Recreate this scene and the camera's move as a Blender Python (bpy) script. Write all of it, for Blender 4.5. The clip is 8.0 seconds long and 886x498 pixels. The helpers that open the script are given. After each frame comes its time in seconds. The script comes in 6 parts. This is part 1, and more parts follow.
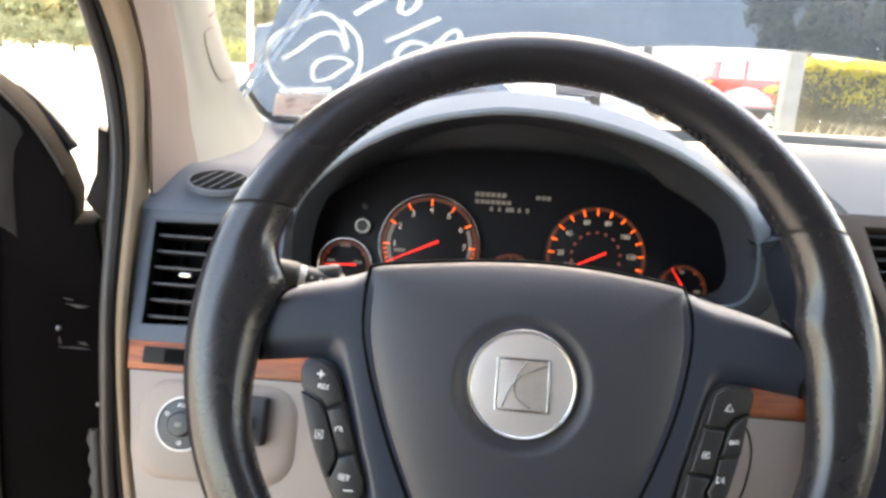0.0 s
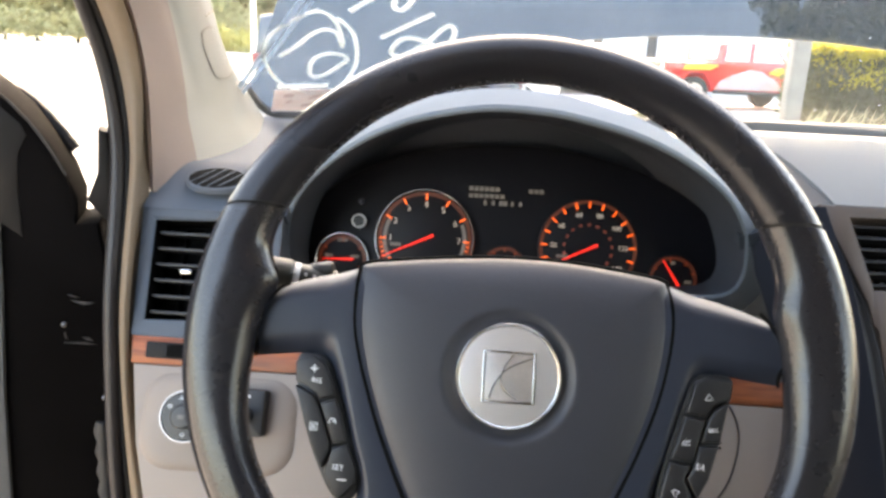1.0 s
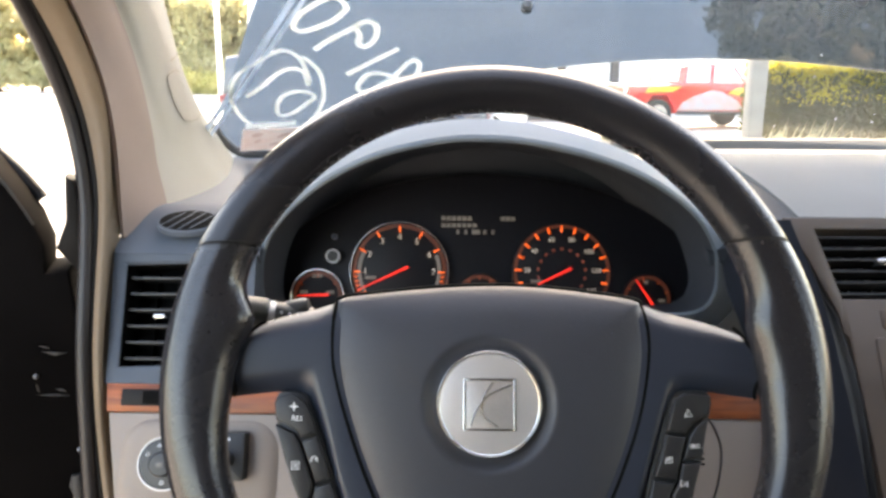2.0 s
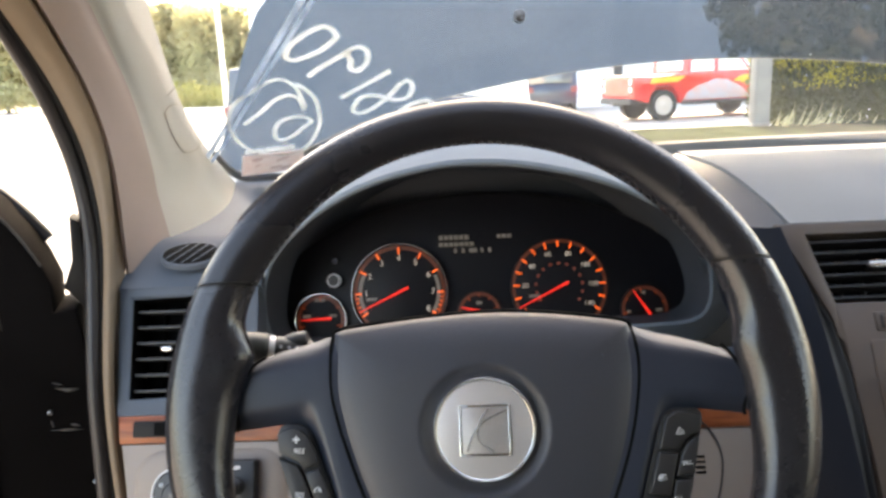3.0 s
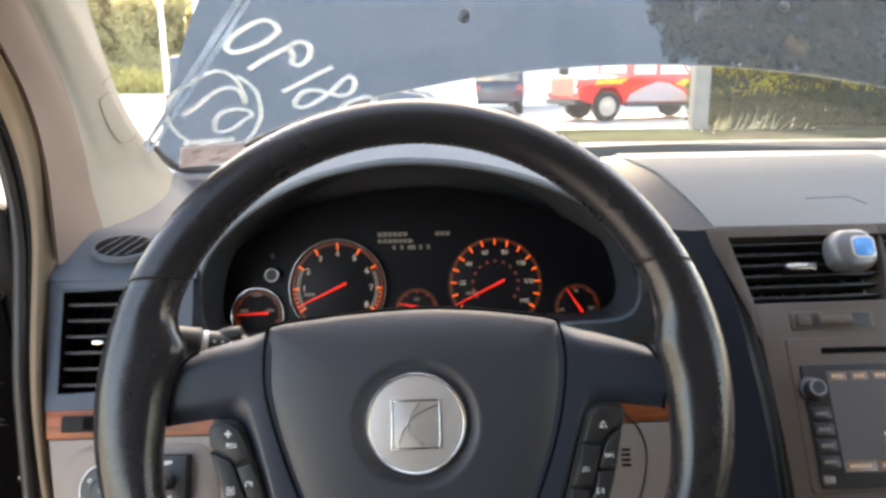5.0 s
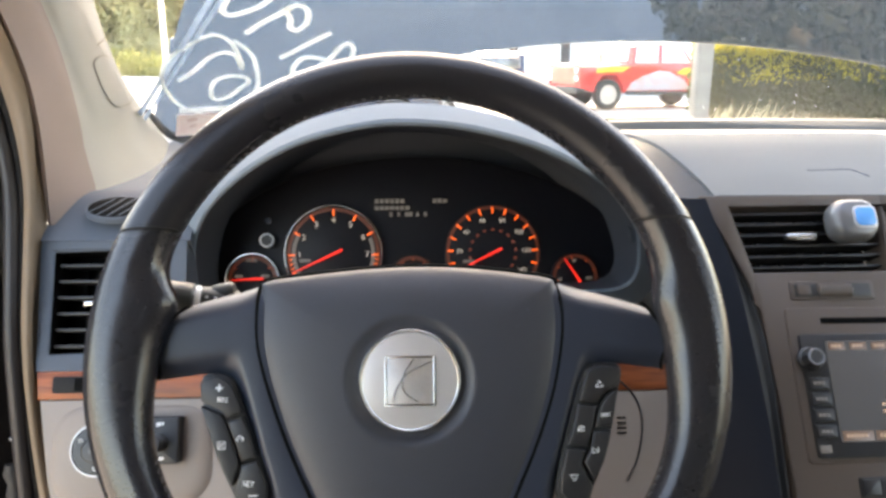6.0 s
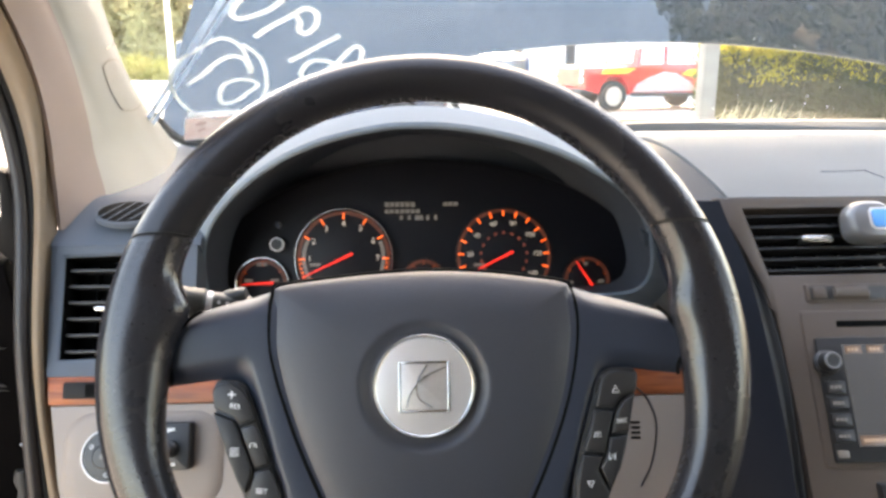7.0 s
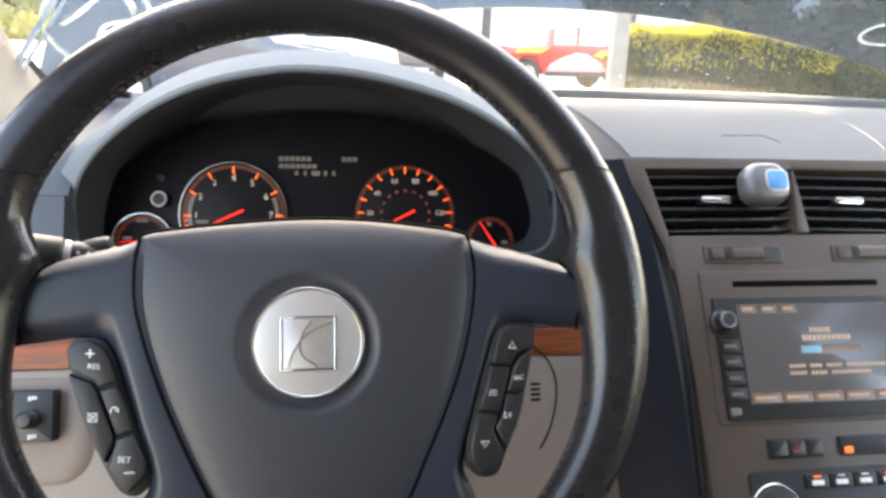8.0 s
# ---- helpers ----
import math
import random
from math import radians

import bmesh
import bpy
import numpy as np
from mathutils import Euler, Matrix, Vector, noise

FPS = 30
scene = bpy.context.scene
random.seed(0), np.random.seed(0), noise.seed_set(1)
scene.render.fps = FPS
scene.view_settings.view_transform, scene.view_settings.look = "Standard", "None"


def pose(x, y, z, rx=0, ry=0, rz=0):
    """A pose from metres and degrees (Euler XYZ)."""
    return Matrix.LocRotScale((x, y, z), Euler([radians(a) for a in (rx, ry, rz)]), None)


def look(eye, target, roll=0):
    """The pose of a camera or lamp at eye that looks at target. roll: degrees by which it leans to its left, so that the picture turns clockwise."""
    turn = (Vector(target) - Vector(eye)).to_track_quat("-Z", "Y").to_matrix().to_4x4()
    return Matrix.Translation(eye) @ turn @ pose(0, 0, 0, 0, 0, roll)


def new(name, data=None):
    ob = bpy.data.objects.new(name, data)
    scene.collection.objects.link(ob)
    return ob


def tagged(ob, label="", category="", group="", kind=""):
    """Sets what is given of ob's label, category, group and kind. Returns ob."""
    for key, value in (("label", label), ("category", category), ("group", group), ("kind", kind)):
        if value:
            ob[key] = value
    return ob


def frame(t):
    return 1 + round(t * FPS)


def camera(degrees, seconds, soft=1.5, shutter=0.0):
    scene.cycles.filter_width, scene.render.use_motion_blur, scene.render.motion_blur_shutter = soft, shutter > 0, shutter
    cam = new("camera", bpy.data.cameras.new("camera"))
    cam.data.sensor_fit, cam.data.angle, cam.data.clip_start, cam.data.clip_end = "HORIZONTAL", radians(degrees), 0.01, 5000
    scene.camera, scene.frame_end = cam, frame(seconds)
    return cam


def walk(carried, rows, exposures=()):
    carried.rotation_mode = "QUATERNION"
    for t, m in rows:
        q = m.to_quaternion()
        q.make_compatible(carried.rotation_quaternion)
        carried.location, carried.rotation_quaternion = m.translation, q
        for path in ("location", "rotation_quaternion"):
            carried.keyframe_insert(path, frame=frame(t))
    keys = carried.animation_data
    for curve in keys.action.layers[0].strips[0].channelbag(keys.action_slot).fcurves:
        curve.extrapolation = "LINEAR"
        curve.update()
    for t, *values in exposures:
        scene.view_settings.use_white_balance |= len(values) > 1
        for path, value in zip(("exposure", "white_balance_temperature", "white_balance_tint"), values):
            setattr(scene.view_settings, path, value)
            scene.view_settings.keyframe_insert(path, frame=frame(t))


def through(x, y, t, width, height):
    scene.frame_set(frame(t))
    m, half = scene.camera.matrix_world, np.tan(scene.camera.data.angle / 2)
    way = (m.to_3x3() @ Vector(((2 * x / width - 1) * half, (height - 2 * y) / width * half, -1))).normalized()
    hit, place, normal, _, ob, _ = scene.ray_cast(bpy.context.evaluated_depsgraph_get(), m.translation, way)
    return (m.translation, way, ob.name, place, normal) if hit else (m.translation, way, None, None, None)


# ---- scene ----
cam = camera(61.95, 8.0, soft=3.1)
# seconds, place in metres, turn in degrees
PATH = [
    (0.0, -0.0345, -0.3945, 1.2475, 75.68, -3.41, 3.19),
    (0.5, -0.0299, -0.4056, 1.2515, 74.55, -2.83, 3.27),
    (1.0, -0.0231, -0.4063, 1.2571, 74.73, -2.67, 3.51),
    (1.5, -0.0207, -0.4046, 1.2550, 75.94, -1.83, 3.74),
    (1.7, -0.0219, -0.4055, 1.2540, 76.56, -1.74, 1.92),
    (2.8, -0.0116, -0.4168, 1.2767, 77.71, 2.28, 1.57),
    (3.0, -0.0075, -0.4166, 1.2785, 77.24, 2.44, 1.29),
    (3.5, -0.0173, -0.4249, 1.2769, 78.38, 1.17, 1.35),
    (4.0, -0.0150, -0.4311, 1.2796, 78.37, 1.30, 0.80),
    (4.5, -0.0068, -0.4312, 1.2844, 78.13, 1.66, -0.85),
    (4.7, -0.0014, -0.4251, 1.2855, 76.91, 1.53, -2.17),
    (5.8, -0.0001, -0.4259, 1.2620, 76.62, -0.72, -2.33),
    (6.0, 0.0006, -0.4229, 1.2607, 75.80, -0.18, -2.59),
    (6.5, 0.0014, -0.4121, 1.2626, 74.23, -0.55, -4.86),
    (7.0, -0.0043, -0.4180, 1.2607, 75.98, 0.13, -2.22),
    (7.2, 0.0103, -0.4240, 1.2539, 78.71, 0.17, 1.81),
    (7.5, 0.0130, -0.4125, 1.2447, 76.11, -0.88, -1.75),
    (7.7, 0.0146, -0.3942, 1.2419, 75.36, -1.59, -5.51),
    (8.0, 0.0117, -0.3929, 1.2369, 74.24, -2.14, -8.51),
]
walk(cam, [(t, pose(*row)) for t, *row in PATH], exposures=[(t, e, 8750, 15) for t, e in ((0.0, 4.20), (0.5, 4.09), (1.5, 4.02), (3.0, 3.72), (4.7, 3.68), (6.0, 3.94), (7.0, 4.14), (7.5, 3.94), (8.0, 4.12))])

# ---- light ----
SUN_UP, SUN_TURN = radians(31), radians(7)     # height, and turn clockwise from straight ahead
world = bpy.data.worlds.new("sky")
scene.world = world
world.use_nodes = True
nt = world.node_tree
sky = nt.nodes.new("ShaderNodeTexSky")
sky.sky_type, sky.sun_disc = "NISHITA", False
sky.sun_elevation, sky.sun_rotation = SUN_UP, SUN_TURN
sky.air_density, sky.dust_density, sky.ozone_density = 1.0, 2.2, 1.0
nt.links.new(sky.outputs[0], nt.nodes["Background"].inputs[0])
nt.nodes["Background"].inputs[1].default_value = 0.14
lamp = bpy.data.lights.new("sun", "SUN")
lamp.energy, lamp.angle, lamp.color = 2.6, radians(0.6), (1.0, 0.93, 0.82)
sun = new("sun", lamp)
way = Vector((math.sin(SUN_TURN) * math.cos(SUN_UP), math.cos(SUN_TURN) * math.cos(SUN_UP), math.sin(SUN_UP)))
sun.matrix_world = look(way * 50, (0, 0, 0))


# ---- materials ----
def mat(name, colour, rough=0.6, metal=0.0, vary=0.12, scale=6.0, grain=900.0, bump=0.15, depth=0.0004, coat=0.0, spec=0.5,
        glow=None, power=0.0, second=None, spread=0.5, wear=0.0):
    """A surface with stains (scale) and grain; second: a colour that the stains bring in; wear: gloss differences."""
    m = bpy.data.materials.new(name)
    m.use_nodes = True
    n, l = m.node_tree.nodes, m.node_tree.links
    b = n["Principled BSDF"]
    co = n.new("ShaderNodeTexCoord")
    big, fine = n.new("ShaderNodeTexNoise"), n.new("ShaderNodeTexNoise")
    for tex, size, det in ((big, scale, 5), (fine, grain, 2)):
        tex.inputs["Scale"].default_value, tex.inputs["Detail"].default_value = size, det
        l.new(co.outputs["Object"], tex.inputs["Vector"])
    ramp = n.new("ShaderNodeMapRange")
    ramp.inputs[1].default_value, ramp.inputs[2].default_value = 0.5 - spread / 2, 0.5 + spread / 2
    l.new(big.outputs["Fac"], ramp.inputs[0])
    mix = n.new("ShaderNodeMix")
    mix.data_type = "RGBA"
    two = second or tuple(c * (1 - vary) for c in colour)
    one = tuple(min(1, c * (1 + vary * 0.5)) for c in colour)
    mix.inputs["A"].default_value, mix.inputs["B"].default_value = (*one, 1), (*two, 1)
    l.new(ramp.outputs[0], mix.inputs["Factor"])
    dots = n.new("ShaderNodeMix")
    dots.data_type, dots.blend_type = "RGBA", "MULTIPLY"
    dots.inputs["Factor"].default_value = min(1.0, vary * 2)
    shade = n.new("ShaderNodeMapRange")
    shade.inputs[1].default_value, shade.inputs[2].default_value, shade.inputs[3].default_value, shade.inputs[4].default_value = 0.3, 0.7, 0.75, 1.15
    l.new(fine.outputs["Fac"], shade.inputs[0])
    l.new(mix.outputs["Result"], dots.inputs["A"])
    l.new(shade.outputs[0], dots.inputs["B"])
    l.new(dots.outputs["Result"], b.inputs["Base Color"])
    b.inputs["Metallic"].default_value, b.inputs["Specular IOR Level"].default_value = metal, spec
    rr = n.new("ShaderNodeMapRange")
    rr.inputs[3].default_value, rr.inputs[4].default_value = max(0.02, rough - 0.06 - wear), min(1, rough + 0.06 + wear)
    l.new(big.outputs["Fac"], rr.inputs[0])
    l.new(rr.outputs[0], b.inputs["Roughness"])
    b.inputs["Coat Weight"].default_value, b.inputs["Coat Roughness"].default_value = coat, 0.06
    if bump:
        bp = n.new("ShaderNodeBump")
        bp.inputs["Strength"].default_value, bp.inputs["Distance"].default_value = bump, depth
        l.new(fine.outputs["Fac"], bp.inputs["Height"])
        l.new(bp.outputs[0], b.inputs["Normal"])
    if glow:
        b.inputs["Emission Color"].default_value, b.inputs["Emission Strength"].default_value = (*glow, 1), power
    return m


LEATHER = mat("black leather", (0.0125, 0.0122, 0.0150), 0.29, vary=0.3, scale=9, grain=620, bump=0.35, depth=0.0005, wear=0.05, spec=0.38)
STITCH = mat("dusty black thread", (0.032, 0.030, 0.032), 0.8, vary=0.3, scale=60, bump=0)
TRIM = mat("blue grey soft plastic", (0.074, 0.089, 0.110), 0.6, vary=0.1, scale=5, grain=1300, bump=0.3, depth=0.0003, spec=0.14)
DARKTRIM = mat("dark blue grey plastic", (0.035, 0.043, 0.064), 0.5, vary=0.12, scale=8, grain=1300, bump=0.12, depth=0.0002, spec=0.35)
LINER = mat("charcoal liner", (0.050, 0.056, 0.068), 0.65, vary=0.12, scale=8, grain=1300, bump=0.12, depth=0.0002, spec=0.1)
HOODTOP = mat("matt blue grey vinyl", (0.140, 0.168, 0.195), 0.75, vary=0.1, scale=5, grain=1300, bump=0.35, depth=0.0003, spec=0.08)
SPOKE = mat("satin navy plastic", (0.018, 0.0235, 0.036), 0.38, vary=0.12, scale=8, grain=1500, bump=0.08, depth=0.0002, spec=0.4)
FACE = mat("gauge face", (0.0062, 0.0060, 0.0085), 0.5, vary=0.15, scale=20, bump=0, spec=0.2)
WORN = mat("worn black leather", (0.0125, 0.0122, 0.0150), 0.25, vary=0.25, scale=16, second=(0.0155, 0.0148, 0.0165), spread=0.8, grain=620, bump=0.22, depth=0.0005, wear=0.05, spec=0.45, coat=0.08)
EMBLEM = mat("brushed emblem metal", (0.60, 0.57, 0.55), 0.34, 0.75, vary=0.12, scale=90, bump=0)
PAD = mat("grained charcoal vinyl", (0.0245, 0.0268, 0.0345), 0.46, vary=0.1, scale=10, grain=1100, bump=0.5, depth=0.0004, spec=0.5)
DASHTOP = mat("charcoal grained dash vinyl", (0.112, 0.121, 0.128), 0.8, vary=0.1, scale=4, grain=900, bump=0.3, depth=0.0003, spec=0.06)
MATTE = mat("matt navy vinyl", (0.038, 0.046, 0.056), 0.62, vary=0.12, scale=8, grain=1300, bump=0.3, depth=0.0003, spec=0.09)
LIP = mat("grey dash edge", (0.125, 0.122, 0.118), 0.8, vary=0.15, scale=12, bump=0.1, spec=0.05)
STACK = mat("warm grey plastic", (0.080, 0.060, 0.049), 0.40, vary=0.1, scale=6, grain=1500, bump=0.12, depth=0.0002, spec=0.4)
BLACK = mat("black plastic", (0.012, 0.012, 0.013), 0.45, vary=0.2, scale=10, grain=900, bump=0.1)
DOOR = mat("black door trim", (0.0042, 0.0034, 0.0033), 0.8, vary=0.4, scale=14, grain=700, bump=0.2, spec=0.04)
VOID = mat("black recess", (0.004, 0.004, 0.004), 0.9, vary=0.1, bump=0, spec=0.05)
SEAL = mat("black rubber", (0.007, 0.0062, 0.006), 0.65, vary=0.25, scale=20, grain=600, bump=0.25, spec=0.2)
RUBBER = mat("brown black rubber", (0.020, 0.0165, 0.0165), 0.45, vary=0.25, scale=20, grain=600, bump=0.2, spec=0.35)
BEIGE = mat("beige woven pillar cloth", (0.295, 0.270, 0.230), 0.8, vary=0.10, scale=6, grain=1600, bump=0.35, depth=0.0003, spec=0.15)
# Pinker cloth of the door band, with warm reflected light put into the colour
BLUSH = mat("pinkish beige pillar cloth", (0.240, 0.182, 0.152), 0.8, vary=0.10, scale=6, grain=1600, bump=0.35, depth=0.0003, spec=0.12)
TAN = mat("tan plastic", (0.132, 0.091, 0.057), 0.6, vary=0.12, scale=5, grain=1100, bump=0.2)
LOWER = mat("light grey beige plastic", (0.195, 0.155, 0.129), 0.55, vary=0.08, scale=5, grain=1300, bump=0.3, depth=0.0003)
CHROME = mat("satin chrome", (0.60, 0.59, 0.57), 0.22, 1.0, vary=0.06, scale=30, bump=0)
SILVER = mat("satin silver plastic", (0.52, 0.50, 0.49), 0.38, 0.55, vary=0.05, scale=20, grain=1500, bump=0.08)
PAINT = mat("grey blue metallic paint", (0.069, 0.082, 0.082), 0.03, 0.6, vary=0.12, scale=3, grain=2500, bump=0.0, coat=1.0, wear=-0.05)
PAINT.node_tree.nodes["Principled BSDF"].inputs["Coat Roughness"].default_value = 0.012
ORANGE = mat("lit orange", (0.6, 0.15, 0.03), 0.5, bump=0, glow=(1.0, 0.12, 0.013), power=0.115)
RED = mat("lit red needle", (0.5, 0.03, 0.02), 0.5, bump=0, glow=(1.0, 0.03, 0.02), power=0.075)
PALE = mat("lit pale print", (0.3, 0.3, 0.3), 0.5, bump=0, glow=(0.8, 0.75, 0.7), power=0.03)
PRINT = mat("white print", (0.7, 0.7, 0.7), 0.6, bump=0, vary=0.1)
ASPHALT = mat("sunlit pale concrete", (0.42, 0.40, 0.37), 0.95, vary=0.3, scale=0.5, grain=60, bump=0.3, depth=0.004, spec=0.1)
GRASS = mat("grass", (0.034, 0.043, 0.026), 0.95, vary=0.5, scale=0.8, grain=40, bump=0.5, depth=0.02, spec=0.0)
BARK = mat("bark", (0.12, 0.09, 0.065), 0.9, vary=0.4, scale=4, grain=40, bump=0.6, depth=0.02)
REDPAINT = mat("red car paint", (0.55, 0.02, 0.02), 0.25, vary=0.1, scale=2, coat=0.6, bump=0)
WHITEPAINT = mat("white paint", (0.8, 0.8, 0.78), 0.4, vary=0.06, scale=1.0, bump=0.05)
TYRE = mat("tyre rubber", (0.02, 0.02, 0.02), 0.85, vary=0.3, bump=0.2)
CARGLASS = mat("dark car glass", (0.05, 0.06, 0.07), 0.05, vary=0.1, bump=0, spec=0.8)


def thin_mat(name, one, two, scale, through=0.5, rough=0.7):
    """A thin thing that daylight shines through: leaves, grass, paint on glass."""
    m = mat(name, one, rough, vary=0.35, scale=scale, grain=scale * 25, bump=0, second=two, spec=0.25)
    n, l = m.node_tree.nodes, m.node_tree.links
    b = n["Principled BSDF"]
    t, mix = n.new("ShaderNodeBsdfTranslucent"), n.new("ShaderNodeMixShader")
    l.new(b.inputs["Base Color"].links[0].from_socket, t.inputs[0])
    mix.inputs[0].default_value = through
    l.new(b.outputs[0], mix.inputs[1])
    l.new(t.outputs[0], mix.inputs[2])
    l.new(mix.outputs[0], n["Material Output"].inputs[0])
    return m


CHALK = thin_mat("white window paint", (0.88, 0.90, 0.84), (0.72, 0.75, 0.70), 60, 0.5)
# Colour that stands in for a reflected highlight along the hood's edge
HIGHLIGHT = thin_mat("painted pale highlight", (0.55, 0.62, 0.68), (0.40, 0.47, 0.54), 25, 0.5)
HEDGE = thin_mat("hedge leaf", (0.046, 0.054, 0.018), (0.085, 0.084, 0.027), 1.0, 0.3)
# Yellow new growth, with the sun on the hedge top put into its colour
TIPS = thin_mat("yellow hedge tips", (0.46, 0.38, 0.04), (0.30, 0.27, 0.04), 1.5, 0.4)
# Leaves darkened by colour to stand for shade, so the hood mirrors them dark
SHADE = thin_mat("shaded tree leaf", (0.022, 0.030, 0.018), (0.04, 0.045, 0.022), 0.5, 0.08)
READOUT = mat("dim readout", (0.07, 0.07, 0.07), 0.5, bump=0, glow=(0.8, 0.75, 0.7), power=0.0060)
GREYCASE = mat("silver grey plastic", (0.145, 0.145, 0.148), 0.34, 0.4, vary=0.05, scale=20, bump=0)
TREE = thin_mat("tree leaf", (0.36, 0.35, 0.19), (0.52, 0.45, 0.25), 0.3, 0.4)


def wood_mat():
    m = mat("polished orange wood", (0.30, 0.085, 0.022), 0.32, vary=0.3, scale=8, bump=0.0, spec=0.25)
    n, l = m.node_tree.nodes, m.node_tree.links
    wave = n.new("ShaderNodeTexNoise")
    mp = n.new("ShaderNodeMapping")
    mp.inputs["Scale"].default_value = (18, 200, 160)
    wave.inputs["Scale"].default_value, wave.inputs["Detail"].default_value = 1.0, 6
    ramp = n.new("ShaderNodeValToRGB")
    ramp.color_ramp.elements[0].position, ramp.color_ramp.elements[1].position = 0.35, 0.68
    ramp.color_ramp.elements[0].color, ramp.color_ramp.elements[1].color = (0.13, 0.026, 0.006, 1), (0.29, 0.070, 0.016, 1)
    l.new(n["Texture Coordinate"].outputs["Object"], mp.inputs[0])
    l.new(mp.outputs[0], wave.inputs["Vector"])
    l.new(wave.outputs["Fac"], ramp.inputs[0])
    l.new(ramp.outputs[0], n["Principled BSDF"].inputs["Base Color"])
    return m


def glass_mat():
    """Thin windscreen glass: clear, lightly dusty, with the mirror of its surface."""
    m = bpy.data.materials.new("windscreen glass")
    m.use_nodes = True
    n, l = m.node_tree.nodes, m.node_tree.links
    n.remove(n["Principled BSDF"])
    clear, shine, mix, fr = n.new("ShaderNodeBsdfTransparent"), n.new("ShaderNodeBsdfGlossy"), n.new("ShaderNodeMixShader"), n.new("ShaderNodeFresnel")
    clear.inputs[0].default_value = (0.93, 0.96, 0.95, 1)
    dust, veil, spots, amount = n.new("ShaderNodeBsdfTranslucent"), n.new("ShaderNodeMixShader"), n.new("ShaderNodeTexNoise"), n.new("ShaderNodeMapRange")
    dust.inputs[0].default_value = (0.9, 0.88, 0.84, 1)
    spots.inputs["Scale"].default_value, spots.inputs["Detail"].default_value = 7, 6
    amount.inputs[1].default_value, amount.inputs[2].default_value, amount.inputs[3].default_value, amount.inputs[4].default_value = 0.3, 0.75, 0.010, 0.032
    l.new(n.new("ShaderNodeTexCoord").outputs["Object"], spots.inputs["Vector"])
    l.new(spots.outputs["Fac"], amount.inputs[0])
    l.new(amount.outputs[0], veil.inputs[0])
    l.new(clear.outputs[0], veil.inputs[1])
    l.new(dust.outputs[0], veil.inputs[2])
    shine.inputs["Roughness"].default_value, fr.inputs[0].default_value = 0.02, 1.28
    l.new(fr.outputs[0], mix.inputs[0])
    l.new(veil.outputs[0], mix.inputs[1])
    l.new(shine.outputs[0], mix.inputs[2])
    l.new(mix.outputs[0], n["Material Output"].inputs[0])
    return m


WOOD, GLASS = wood_mat(), glass_mat()


# ---- shapes ----
def thing(name, m, label, category, group="", kind=""):
    ob = new(name)
    ob.empty_display_size = 0.02
    ob.matrix_world = m
    return tagged(ob, label, category, group, kind)


def mesh_of(name, bm, material, smooth=True, angle=38):
    if material is not GLASS:
        bmesh.ops.recalc_face_normals(bm, faces=bm.faces)
    me = bpy.data.meshes.new(name)
    sharp = [e for e in bm.edges if len(e.link_faces) == 2 and e.calc_face_angle(0) > radians(angle)]
    for e in sharp:
        e.smooth = False
    for f in bm.faces:
        f.smooth = smooth
    bm.to_mesh(me)
    bm.free()
    me.materials.append(material)
    return me


def part(name, bm, material, parent, label="", m=None, smooth=True):
    ob = new(name, mesh_of(name, bm, material, smooth))
    ob.parent = parent
    if m is not None:
        ob.matrix_basis = m
    return tagged(ob, label)


def solid(name, bm, material, label, category, m=None, group="", kind="", smooth=True):
    ob = new(name, mesh_of(name, bm, material, smooth))
    if m is not None:
        ob.matrix_world = m
    return tagged(ob, label, category, group, kind)


def spline(points, n=8, closed=False):
    """A smooth line through the points, n steps a stretch."""
    p = [Vector(q) for q in points]
    out, count = [], len(p)
    for i in range(count if closed else count - 1):
        if closed:
            a, b, c, d = (p[(i + k) % count] for k in (-1, 0, 1, 2))
        else:
            a, b, c, d = p[max(i - 1, 0)], p[i], p[i + 1], p[min(i + 2, count - 1)]
        for k in range(n):
            t = k / n
            out.append(0.5 * (2 * b + (c - a) * t + (2 * a - 5 * b + 4 * c - d) * t * t + (3 * b - a - 3 * c + d) * t ** 3))
    if not closed:
        out.append(p[-1])
    return out


def loft(rings, closed=True, caps=True, bm=None, around=False):
    """Skins rings of equal count; closed: each ring is a loop; around: the last ring meets the first."""
    bm = bm or bmesh.new()
    rows = [[bm.verts.new(p) for p in ring] for ring in rings]
    pairs = list(zip(rows, rows[1:])) + ([(rows[-1], rows[0])] if around else [])
    for a, b in pairs:
        n = len(a)
        for i in range(n if closed else n - 1):
            j = (i + 1) % n
            bm.faces.new((a[i], a[j], b[j], b[i]))
    if caps and closed and not around:
        bm.faces.new(rows[0][::-1])
        bm.faces.new(rows[-1])
    return bm


def inset(outline, d):
    """A flat outline drawn in by d (counter-clockwise loops)."""
    p = [Vector((q[0], q[1])) for q in outline]
    n = len(p)
    area = sum(p[i].x * p[(i + 1) % n].y - p[(i + 1) % n].x * p[i].y for i in range(n))
    s = 1 if area > 0 else -1
    out = []
    for i in range(n):
        a, b, c = p[i - 1], p[i], p[(i + 1) % n]
        e, f = (b - a).normalized(), (c - b).normalized()
        m = Vector((-(e.y + f.y), e.x + f.x)) * s
        m = m / max(m.length, 1e-6)
        k = d / max(0.45, m.dot(Vector((-e.y, e.x)) * s))
        out.append(b + m * k)
    return out


